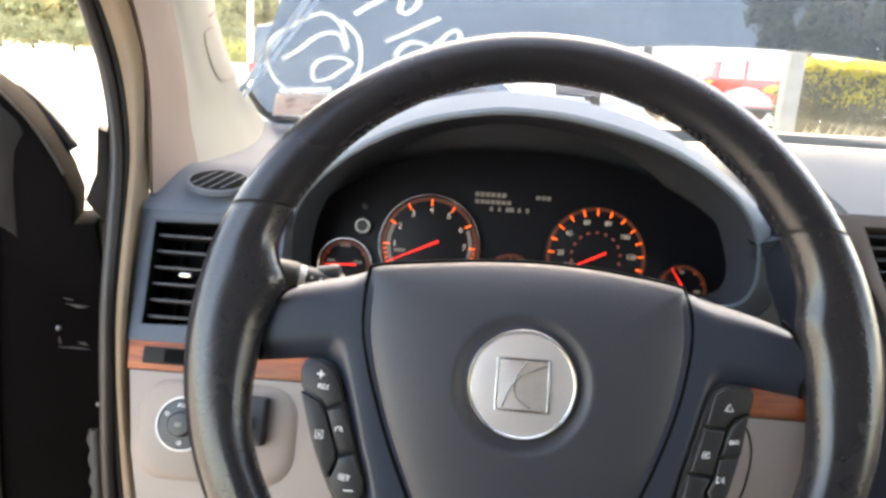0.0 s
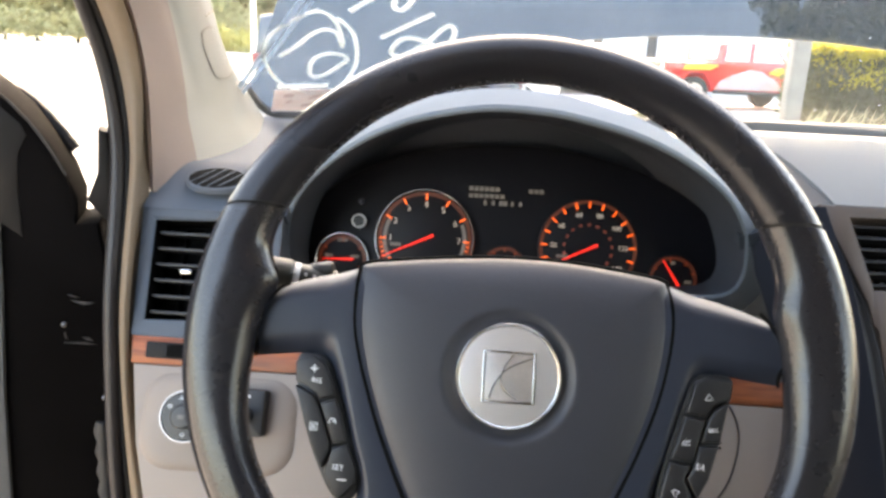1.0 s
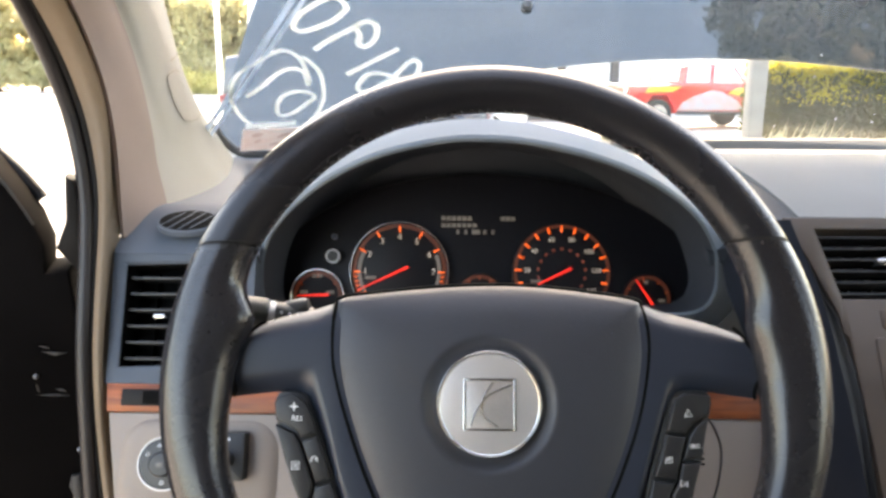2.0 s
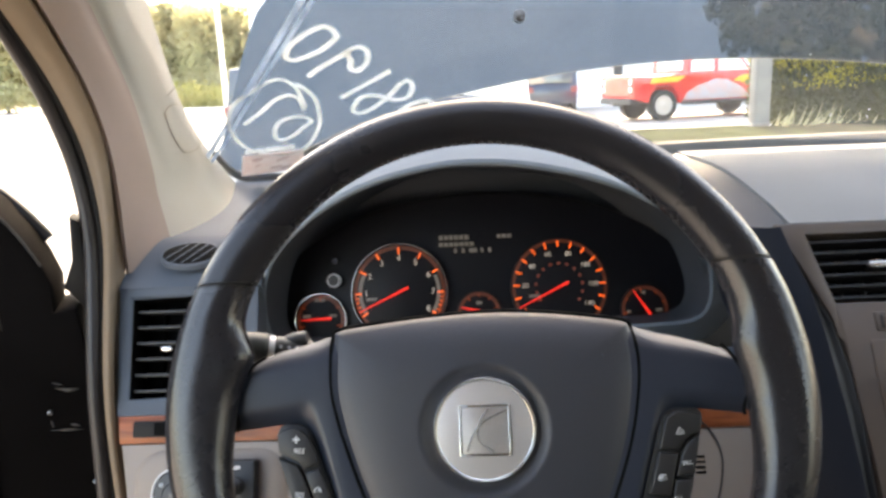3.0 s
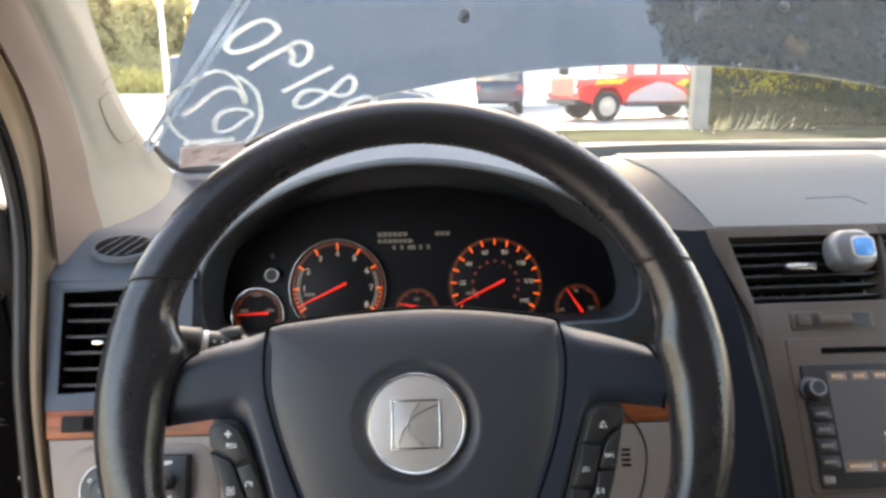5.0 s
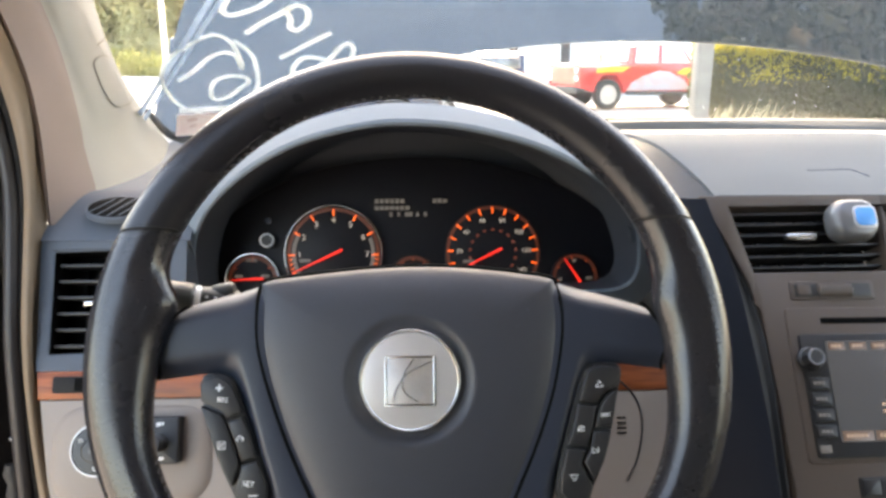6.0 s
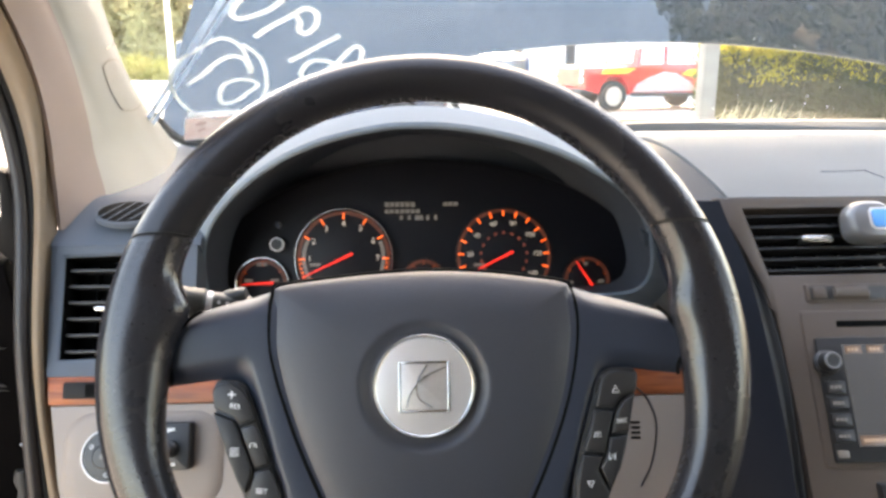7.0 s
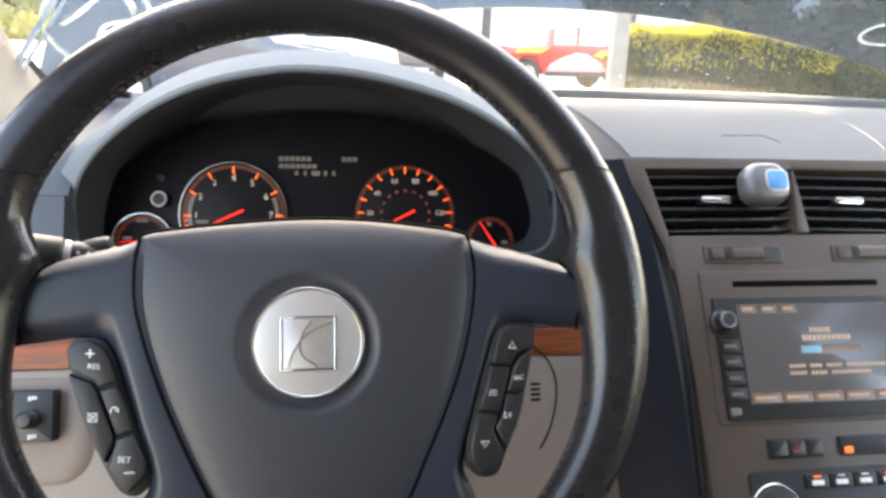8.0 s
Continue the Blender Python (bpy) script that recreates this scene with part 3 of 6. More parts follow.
    def frame_of(outer, hole, low, high, bm=None):
        o, h = [Vector((*p, 0)) for p in outer], [Vector((*p, 0)) for p in hole]
        rings = []
        for z, k in ((low, 0), (high, 0)):
            rings.append([(p.x, p.y, z) for p in o])
        rings.append([(p.x, p.y, high) for p in [a.lerp(b, 0.75) for a, b in zip(o, h)]])
        rings.append([(p.x, p.y, high - 0.002) for p in h])
        return loft(rings, caps=False, bm=bm)
    part("end_panel", frame_of(frame_out, vent, -0.03, 0.0), TRIM, d, "", LEFT)
    part("vent_duct", loft([[(x, y, -0.0018) for x, y in vent], [(x, y, -0.055) for x, y in vent]], caps=False), VOID, d, "black vent duct", LEFT)
    v = part("side_air_vent", plate(vent, -0.05, -0.035, 0.001), VOID, d, "black slatted air vent", LEFT)
    for k in range(6):
        y = -0.0525 + k * 0.0143
        part("slat", plate(rounded(-0.311, y - 0.0012, -0.224, y + 0.0012, 0.001, 2), -0.026, -0.008, 0.0008), BLACK, v)
    for k in range(1, 5):
        x = -0.312 + 0.088 * k / 5
        part("vane", plate([(x - 0.0008, -0.058), (x + 0.0008, -0.058), (x + 0.0008, 0.027), (x - 0.0008, 0.027)], -0.036, -0.0275, 0.0003), VOID, v)
    part("tab", plate(rounded(-0.2865, -0.0172, -0.2755, -0.0132, 0.002), -0.014, -0.004, 0.0015), CHROME, v, "chrome vent tab")
    panel("lower_strip", [(-0.196, -0.074), (-0.196, -0.030), (0.262, -0.030), (0.262, -0.074)], -0.03, -0.002, TRIM)
    panel("wood_strip", [(-0.3180, -0.0978), (-0.3200, -0.0742), (0.275, -0.0742), (0.275, -0.0978)], -0.04, -0.0008, WOOD, "polished orange-brown wood strip", 0.0006)
    slot = panel("slot", rounded(-0.3060, -0.0928, -0.262, -0.0785, 0.002), -0.002, 0.0006, SEAL, "black card slot", 0.0006)
    part("slot_mouth", plate(rounded(-0.2872, -0.0912, -0.265, -0.0800, 0.0015), 0.0004, 0.0010, 0.0003), VOID, slot)
    panel("backing", [(-0.315, -0.34), (0.30, -0.34), (0.30, -0.035), (0.205, -0.035), (-0.19, -0.035), (-0.315, -0.035)], -0.10, -0.085, VOID)
    low = [(-0.3165, -0.0982), (0.275, -0.0982), (0.275, -0.33), (-0.25, -0.33), (-0.285, -0.24), (-0.3055, -0.165)]
    lp = panel("lower_panel", low[::-1], -0.03, 0.0, LOWER, "light beige lower panel", 0.003)
    part("panel_seam", tube(spline([(0.183, -0.088, 0.0004), (0.197, -0.103, 0.0004), (0.203, -0.125, 0.0004), (0.197, -0.155, 0.0004), (0.186, -0.175, 0.0004)], 6), 0.0008, 6), BLACK, lp)
    for k in range(4):
        part("slit", plate(rounded(0.180, -0.1225 - 0.0043 * k, 0.1885, -0.1205 - 0.0043 * k, 0.0008, 2), -0.001, 0.0006, 0.0002), VOID, lp)
    # bulge that carries the light switch and the mirror switch
    rings = []
    for z, k in ((0.0, 1.0), (0.0015, 0.97), (0.0030, 0.90), (0.0036, 0.80)):
        rings.append([(-0.236 + (x + 0.236) * k, -0.136 + (y + 0.136) * k, z) for x, y in rounded(-0.302, -0.185, -0.168, -0.104, 0.026, 8)])
    part("switch_bulge", loft(rings), LOWER, lp, "light beige switch surround")
    kn = part("light_switch", turned([(0.0205, 0.002), (0.0205, 0.0175), (0.0190, 0.020), (0.0105, 0.0205), (0.0100, 0.026), (0.0085, 0.0275), (0.0003, 0.028)], 44), BLACK, lp, "black rotary light switch with chrome ring", Matrix.Translation((-0.2575, -0.1385, 0.0)))
    part("switch_ring", ring_flat(0, 0, 0.0200, 0.0216, 0.002, 0.0200, 56), SILVER, kn, "chrome ring")
    part("switch_mark", text("AUTO", 0.0045, 0.0001), PRINT, kn, "", Matrix.Translation((0.001, 0.0145, 0.0204)))
    for a in (150, 270, 30):
        t = radians(a)
        part("switch_mark", ring_flat(0.0148 * math.cos(t), 0.0148 * math.sin(t), 0.0012, 0.0018, 0.0203, 0.0208, 14), PRINT, kn)
    part("switch_mark", plate(rounded(-0.0028, -0.0018, 0.0028, 0.0018, 0.0008), 0.0275, 0.0283, 0.0002), READOUT, kn)
    ms = part("mirror_switch", plate(rounded(-0.2410, -0.1515, -0.1925, -0.1130, 0.002), 0.002, 0.0165, 0.0015), BLACK, lp, "black mirror switch with a small joystick")
    part("joystick", turned([(0.0075, 0.016), (0.007, 0.019), (0.0045, 0.021), (0.006, 0.026), (0.0065, 0.0285), (0.0045, 0.031), (0.0003, 0.0315)], 24), BLACK, ms, "", Matrix.Translation((-0.2085, -0.1342, 0)))
    part("switch_gap", plate([(-0.2222, -0.1510), (-0.2212, -0.1510), (-0.2212, -0.1135), (-0.2222, -0.1135)], 0.016, 0.0168, 0.0002), VOID, ms)
    for x, y in ((-0.2080, -0.1190), (-0.2170, -0.1360), (-0.2070, -0.1470)):
        bm = bmesh.new()
        for k in range(3):
            box(x - 0.003 + 0.0022 * k, y - 0.002 + 0.0006 * k, 0.0163, x - 0.0014 + 0.0022 * k, y + 0.0016, 0.0168, 0.0003, bm)
        part("symbol", bm, PRINT, ms)
    return d


def binnacle(d):
    """The hood over the gauges: a D-shaped mouth, its dark inside, the flange round it and the top that runs back to the glass."""
    lip = [(-0.120, 0.262, 1.0345), (-0.160, 0.261, 1.0345), (-0.183, 0.260, 1.0370), (-0.1955, 0.257, 1.0460), (-0.1990, 0.253, 1.064), (-0.1965, 0.245, 1.090), (-0.191, 0.237, 1.108), (-0.181, 0.229, 1.127), (-0.158, 0.219, 1.152), (-0.125, 0.210, 1.1765), (-0.084, 0.202, 1.196), (-0.033, 0.197, 1.208),
           (0.003, 0.196, 1.210), (0.046, 0.198, 1.206), (0.099, 0.204, 1.193), (0.145, 0.214, 1.173), (0.185, 0.226, 1.145), (0.208, 0.237, 1.113), (0.2165, 0.247, 1.084), (0.2175, 0.254, 1.066), (0.2125, 0.257, 1.0540), (0.200, 0.258, 1.0480), (0.176, 0.259, 1.046), (0.140, 0.260, 1.045)]
    a = resample(lip, 96)
    mid = Vector((0.01, 0.3, 1.085))
    def shift(p, k, dy):
        q = mid + (p - mid) * k
        floor = min(1, max(0, (1.060 - p.z) / 0.015))        # the floor runs back almost level
        return Vector((q.x, p.y + dy, q.z + (p.z - 0.08 * dy - q.z) * floor * (k > 0.7)))
    def grown(p, i, w, dy):
        """Outward across the mouth's edge, in the plane that faces the driver."""
        t = a[min(95, i + 2)] - a[max(0, i - 2)]
        n = Vector((-t.z, 0, t.x)).normalized()
        return p + n * w + Vector((0, dy, 0))
    rings = [[shift(p, k, 0.155 - 0.01 * k) for p in a] for k in (0.02, 0.3, 0.6, 0.85)]
    rings.append([shift(p, 0.93, 0.115) for p in a])
    rings.append([shift(p, 0.965, 0.05) for p in a])
    rings.append([shift(p, 0.99, 0.008) for p in a])
    rings.append(a)
    def wide(p):
        return 0.006 + 0.022 * min(1, max(0, (1.150 - p.z) / 0.07))
    rings.append([grown(p, i, 0.0022, -0.0006) for i, p in enumerate(a)])
    rings.append([grown(p, i, 0.004, 0.0006) for i, p in enumerate(a)])
    rings.append([grown(p, i, wide(p), 0.012) for i, p in enumerate(a)])
    rings.append([grown(p, i, wide(p) + 0.008, 0.050) for i, p in enumerate(a)])
    rings.append([Vector((q.x * 1.04, q.y + 0.10, 1.06 + (q.z - 1.06) * 0.93)) for q in rings[-1]])
    rings.append([Vector((q.x * 1.06, q.y + 0.22, 1.06 + (q.z - 1.06) * 0.60)) for q in rings[-1]])
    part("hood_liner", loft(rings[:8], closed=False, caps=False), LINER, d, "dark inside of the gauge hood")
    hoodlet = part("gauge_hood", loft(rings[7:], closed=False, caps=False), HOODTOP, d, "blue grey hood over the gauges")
    mod = hoodlet.modifiers.new("thickness", "SOLIDIFY")
    mod.thickness, mod.offset = 0.003, 0
    part("hood_seam", tube([(-0.222, 0.262, 1.030), (-0.2215, 0.2585, 1.060), (-0.2165, 0.2515, 1.090), (-0.2080, 0.2435, 1.112)], 0.0007, 6), VOID, d)
    return hoodlet


# ---- the steering wheel ----
def steering_wheel():
    w = thing("steering_wheel", WHEEL, "black leather steering wheel with charcoal airbag pad", "steering wheel")
    cx, cy, R = 0.0024, 0.013, 0.1825
    # how far the leather spreads inwards over the spoke ends, by the angle above the wheel's middle
    flare = {-1: [(-26, 0), (-18, 0.0010), (-10, 0.0045), (-4, 0.0075), (0, 0.0085), (6, 0.0105), (11, 0.0150), (13.5, 0.0172), (15.5, 0.0105), (18, 0.0035), (22, 0.0008), (28, 0)],
             1: [(-26, 0), (-18, 0.0010), (-10, 0.0040), (-4, 0.0064), (0, 0.0070), (5.7, 0.0080), (10, 0.0095), (12.5, 0.0100), (15.5, 0.0062), (18.5, 0.0030), (23, 0.0010), (28, 0)]}
    def level(side, d):
        for (d0, e0), (d1, e1) in zip(flare[side], flare[side][1:]):
            if d0 <= d <= d1:
                return e0 + (e1 - e0) * (d - d0) / (d1 - d0)
        return 0.0
    def spread(deg):
        """The flare with its corners rounded off; the upper rim is a little slimmer inwards."""
        side, d = (1, (deg + 180) % 360 - 180) if math.cos(radians(deg)) > 0 else (-1, 180 - deg)
        soft = [(k, math.exp(-(k / 1.7) ** 2)) for k in (-3, -2.25, -1.5, -0.75, 0, 0.75, 1.5, 2.25, 3)]
        return sum(level(side, d + k) * g for k, g in soft) / sum(g for k, g in soft) - slim(deg)
    def slim(deg):
        return 0.0026 * math.exp(-((deg - 92) / 42) ** 4)
    def section(a, grow=1.0):
        """One ring of the rim at the angle a: an oval, fuller at the grips, with a thumb ridge below the spokes."""
        deg = math.degrees(a) % 360
        low = max(math.exp(-((deg - 208) / 22) ** 2), math.exp(-((deg - 332) / 22) ** 2))      # thumb ridge below the spokes
        grip = max(math.exp(-((deg - 0) / 30) ** 2), math.exp(-((deg - 360) / 30) ** 2), math.exp(-((deg - 180) / 30) ** 2))
        out, wide = [], spread(deg)
        for k in range(28):
            t = 2 * math.pi * k / 28
            rr = 0.0162 + 0.0012 * grip
            x, z = rr * math.cos(t), (0.0155 + 0.001 * grip) * math.sin(t)
            ridge = low * math.exp(-((math.degrees(t) - 128) / 20) ** 2) - 0.9 * low * math.exp(-((math.degrees(t) - 88) / 22) ** 2)
            x, z = x * (1 + 0.07 * ridge), z * (1 + 0.10 * ridge)
            if x < 0:
                x *= 1 + wide / rr
            r = R + x * grow
            # the seams of the cover lie level, not along the spokes of the circle
            turn = math.exp(-((deg - 153.8) / 9) ** 2) - math.exp(-((deg - 28.2) / 9) ** 2)
            b = a + turn * x * 0.52 / R
            out.append((cx + r * math.cos(b), cy + r * math.sin(b), z * grow))
        return out
    def arc(a0, a1, n):
        return loft([section(radians(a0 + (a1 - a0) * k / n)) for k in range(n + 1)])
    part("rim_top", arc(28.6, 153.4, 60), LEATHER, w, "smooth black leather upper rim")
    part("rim_grip", arc(154.2, 387.8, 230), WORN, w, "shiny worn black leather grips")
    for a in (28.2, 153.8):
        part("rim_seam", loft([section(radians(a + k), 0.965) for k in (-0.4, 0, 0.4)]), SEAL, w)
    # stitches along the inner edge
    bm = bmesh.new()
    for k in range(190):
        a = 2 * math.pi * k / 190
        deg = math.degrees(a)
        if 0 < deg < 24 or 156 < deg < 192 or deg > 348:
            continue
        r = R - 0.0165 + slim(deg)
        m = Matrix.Translation((cx + r * math.cos(a), cy + r * math.sin(a), 0.003)) @ Matrix.Rotation(a, 4, "Z") @ Matrix.Rotation(radians(28), 4, "X")
        join(bm, box(-0.0010, -0.0018, -0.0005, 0.0010, 0.0018, 0.0005, 0.0005), m)
    tagged(part("stitching", bm, STITCH, w, "black stitching on the inner edge"), kind="stuff")
    def droop(y):
        """The pad and the spokes fall away towards their upper edge."""
        return 0.0075 * max(0, (y - 0.022) / 0.048) ** 2
    # spokes: a wide one to either side that turns down beside the pad
    inner = [(0.048, -0.125), (0.0500, -0.088), (0.0590, -0.066), (0.0695, -0.040), (0.0790, -0.016), (0.0850, 0.008), (0.0885, 0.035), (0.0905, 0.0600), (0.1125, 0.0562), (0.134, 0.0505), (0.152, 0.0445)]
    outer = [(0.100, -0.118), (0.0945, -0.0905), (0.0885, -0.0775), (0.0895, -0.0650), (0.0945, -0.0490), (0.1010, -0.0270), (0.1085, -0.0070), (0.1165, 0.0045), (0.128, 0.0068), (0.145, 0.0050), (0.1608, 0.0030)]
    ci, co = [spline([(*p, 0) for p in q], 5) for q in (inner, outer)]
    for s in (-1, 1):
        def f(u, v, s=s):
            k = v * (len(ci) - 1)
            i = min(len(ci) - 2, int(k))
            p, q = ci[i].lerp(ci[i + 1], k - i), co[i].lerp(co[i + 1], k - i)
            bow = 0.010 * max(0, v - 0.86) / 0.14
            r = p.lerp(q, u) + Vector((bow * math.sin(math.pi * u), 0, 0))
            r.y += (0.0015 if s > 0 else -0.0015) * u * min(1, max(0, (v - 0.70) / 0.1))
            e = abs(2 * u - 1)
            free = min(1, max(0, (v - 0.68) / 0.08))       # where the upper edge leaves the pad
            z = -0.0050 - 0.0012 * e ** 2 - 0.007 * max(0, (u - 0.74) / 0.26) ** 1.6 - 0.010 * free * max(0, (0.30 - u) / 0.30) ** 2
            return (s * r.x + 0.0012, r.y, z - droop(r.y) * (1 - min(1, max(0, (v - 0.80) / 0.20))))
        # dark joint where the rim's leather laps over the end of the spoke
        end = ([(0.136, 0.0490), (0.146, 0.0428), (0.1535, 0.0304), (0.1565, 0.0164), (0.1548, 0.0045), (0.1625, -0.0065)] if s < 0 else
               [(0.148, 0.0488), (0.1560, 0.0405), (0.1612, 0.0290), (0.1632, 0.0180), (0.1600, 0.0065), (0.1645, -0.0050)])
        ends = resample([(s * x, y, 0) for x, y in end], 31)
        part("spoke_gap", tube([q + Vector((-0.0004 * s, 0, -0.0058 - droop(q.y) * 0.5)) for q in ends[1:-5]], 0.0012, 6), VOID, w)
        part("spoke", sheet(f, 24, 50, 0.008 * (-1 if s < 0 else 1)), SPOKE, w, "dark navy plastic spoke")
    # airbag pad, domed, with a round hollow for the badge
    edge = [(-0.0945, 0.0570), (-0.0918, 0.0632), (-0.07, 0.0667), (-0.035, 0.0705), (0.002, 0.0725), (0.035, 0.0715), (0.065, 0.0682), (0.0912, 0.0638), (0.0945, 0.0580), (0.0962, 0.036), (0.0930, 0.010), (0.0868, -0.015), (0.0768, -0.042),
            (0.0655, -0.067), (0.0535, -0.092), (0.035, -0.112), (0.0, -0.118), (-0.035, -0.112), (-0.0495, -0.090), (-0.062, -0.066), (-0.0755, -0.036), (-0.085, -0.010), (-0.0905, 0.008), (-0.0945, 0.028)]
    e = [Vector(p[:2]) for p in spline([(*p, 0) for p in edge], 4, closed=True)]
    n = len(e)
    rings = []
    for k, z in ((1.0, -0.034), (1.0, -0.0100), (0.992, -0.0080), (0.965, -0.0062), (0.90, -0.0046), (0.80, -0.0030), (0.65, -0.0015), (0.45, -0.0005)):
        ring = []
        for p in e:
            q = p.normalized() * 0.043
            t = (1 - k) / 0.55 * 0.72 if k < 1 else 0
            b = p.lerp(q, t) if k < 0.9 else p * k
            if k >= 0.9:
                b = p.lerp(p.normalized() * 0.043, (1 - k))
            ring.append((b.x, b.y, z - droop(b.y)))
        rings.append(ring)
    for r, z in ((0.0425, 0.0), (0.0405, 0.0001), (0.0388, -0.0006), (0.0362, -0.0030), (0.0340, -0.0042), (0.0325, -0.0044)):
        rings.append([(p.x / p.length * r, p.y / p.length * r, z - droop(p.y / p.length * r)) for p in e])
    part("pad_gap", tube([(p.x * 1.014, p.y * 1.010, -0.0066 - droop(p.y) - 0.006 * min(1, max(0, (p.y - 0.050) / 0.010))) for p in e], 0.0018, 6, closed=True), VOID, w)
    pad = part("airbag_pad", loft(rings), PAD, w, "grained charcoal vinyl airbag pad")
    for x, sx in ((-0.066, 1), (0.072, -1)):
        bm = bmesh.new()
        for x0, y0, x1, y1 in ((-0.004, -0.002, -0.0032, 0.002), (-0.004, -0.002, 0.003, -0.0014), (0.0024, -0.002, 0.003, 0.001)):
            box(x0, y0, 0, x1, y1, 0.0004, 0.0002, bm)
        part("horn_mark", bm, DARKTRIM, pad, "", Matrix.Translation((x, 0.043, -0.0040)))
    badge = part("badge", turned([(0.0308, -0.0075), (0.0308, -0.0010), (0.0300, 0.0002), (0.0285, 0.0006), (0.012, 0.0012), (0.0003, 0.0013)], 64), SILVER, w, "round satin silver badge")
    part("badge_ring", ring_flat(0, 0, 0.0293, 0.0316, -0.006, 0.0012, 64), CHROME, badge)
    sq = bmesh.new()
    for x0, y0, x1, y1 in ((-0.0157, -0.0156, -0.0142, 0.0150), (0.0142, -0.0156, 0.0157, 0.0150), (-0.0142, 0.0136, 0.0142, 0.0150), (-0.0142, -0.0156, 0.0142, -0.0142)):
        box(x0, y0, 0.0008, x1, y1, 0.0022, 0.0004, sq)
    part("emblem_frame", sq, CHROME, badge, "raised chrome square")
    part("emblem_field", plate(rounded(-0.0142, -0.0142, 0.0142, 0.0136, 0.0003), 0.0009, 0.0015, 0.0001), EMBLEM, badge)
    arcs = bmesh.new()
    tube(spline([(-0.0112, -0.0130, 0.0017), (-0.0080, -0.004, 0.0019), (-0.0005, 0.005, 0.0019), (0.0135, 0.0115, 0.0017)], 6), 0.0006, 6, bm=arcs)
    tube(spline([(0.0020, 0.0128, 0.0017), (-0.0040, 0.003, 0.0019), (-0.0035, -0.007, 0.0019), (0.0050, -0.0132, 0.0017)], 6), 0.0006, 6, bm=arcs)
    part("emblem_arc", arcs, CHROME, badge)
    # switch pods
    def pod(buttons, hull):
        body = [p[:2] for p in spline([(*p, 0) for p in hull], 4, closed=True)]
        holder = part("switch_pod", plate(body, -0.022, -0.0085, 0.0015), BLACK, w, "black switch pod")
        for name, pts in buttons:
            q = inset(pts, 0.0004)
            part(name, plate([(p.x, p.y) for p in q], -0.011, -0.0040, 0.0014, steps=3), BLACK, holder)
        return holder
    pl = pod([("plus_button", [(-0.1301, -0.0001), (-0.1264, 0.0032), (-0.1187, 0.0047), (-0.1108, -0.0006), (-0.1057, -0.0106), (-0.1035, -0.0188), (-0.1131, -0.0221), (-0.1162, -0.0173), (-0.1288, -0.0115)]),
              ("cancel_button", [(-0.1292, -0.0135), (-0.1167, -0.0187), (-0.1135, -0.0235), (-0.1048, -0.0469), (-0.1046, -0.0519), (-0.1086, -0.0627), (-0.1142, -0.0545), (-0.1224, -0.0342)]),
              ("cruise_button", [(-0.1127, -0.0235), (-0.1031, -0.0204), (-0.0984, -0.0311), (-0.0941, -0.0454), (-0.1032, -0.048)]),
              ("set_button", [(-0.1037, -0.0496), (-0.0937, -0.047), (-0.0874, -0.0617), (-0.0872, -0.0697), (-0.0953, -0.0788), (-0.0992, -0.0786), (-0.1078, -0.0643), (-0.104, -0.053)])],
             [(-0.130, 0.001), (-0.119, 0.0055), (-0.109, 0.0005), (-0.101, -0.020), (-0.092, -0.045), (-0.085, -0.065), (-0.090, -0.080), (-0.101, -0.079), (-0.112, -0.061), (-0.123, -0.034)])
    pr = pod([("up_button", [(0.1109, 0.0043), (0.1179, 0.0079), (0.1336, 0.006), (0.1321, -0.0045), (0.1231, -0.0094), (0.1176, -0.0161), (0.1058, -0.0149)]),
              ("source_button", [(0.1194, -0.017), (0.1235, -0.0109), (0.1316, -0.0062), (0.1268, -0.0305), (0.1149, -0.0314)]),
              ("voice_button", [(0.1053, -0.0162), (0.1178, -0.0174), (0.1139, -0.0322), (0.1113, -0.0431), (0.0974, -0.0414), (0.1008, -0.0318)]),
              ("next_button", [(0.1143, -0.0331), (0.1263, -0.0322), (0.1206, -0.0521), (0.1138, -0.0644), (0.1074, -0.052), (0.1117, -0.0448)]),
              ("down_button", [(0.0967, -0.0429), (0.1099, -0.0445), (0.1065, -0.0528), (0.1129, -0.0669), (0.1085, -0.077), (0.0984, -0.0778), (0.0919, -0.0702), (0.0926, -0.0596)])],
             [(0.1109, 0.0053), (0.122, 0.009), (0.1345, 0.006), (0.131, -0.015), (0.124, -0.045), (0.115, -0.066), (0.109, -0.079), (0.097, -0.080), (0.0905, -0.070), (0.094, -0.048), (0.104, -0.014)])
    def print_on(holder, words, size, x, y, turn=0, name="print"):
        part(name, text(words, size, 0.00015), PRINT, holder, "", Matrix.Translation((x, y, -0.0039)) @ Matrix.Rotation(radians(turn), 4, "Z"))
    print_on(pl, "+", 0.010, -0.1175, -0.0037)
    print_on(pl, "RES", 0.0042, -0.1154, -0.0103, -6)
    print_on(pl, "SET", 0.0045, -0.0985, -0.0608, -6)
    def strokes(holder, lines, x, y, r=0.0003):
        bm = bmesh.new()
        for line in lines:
            tube([(a, b, 0) for a, b in line], r, 5, bm=bm)
        part("symbol", bm, PRINT, holder, "", Matrix.Translation((x, y, -0.0039)))
    strokes(pl, [[(-0.0028, 0), (0.0028, 0)]], -0.0956, -0.0676, 0.0004)
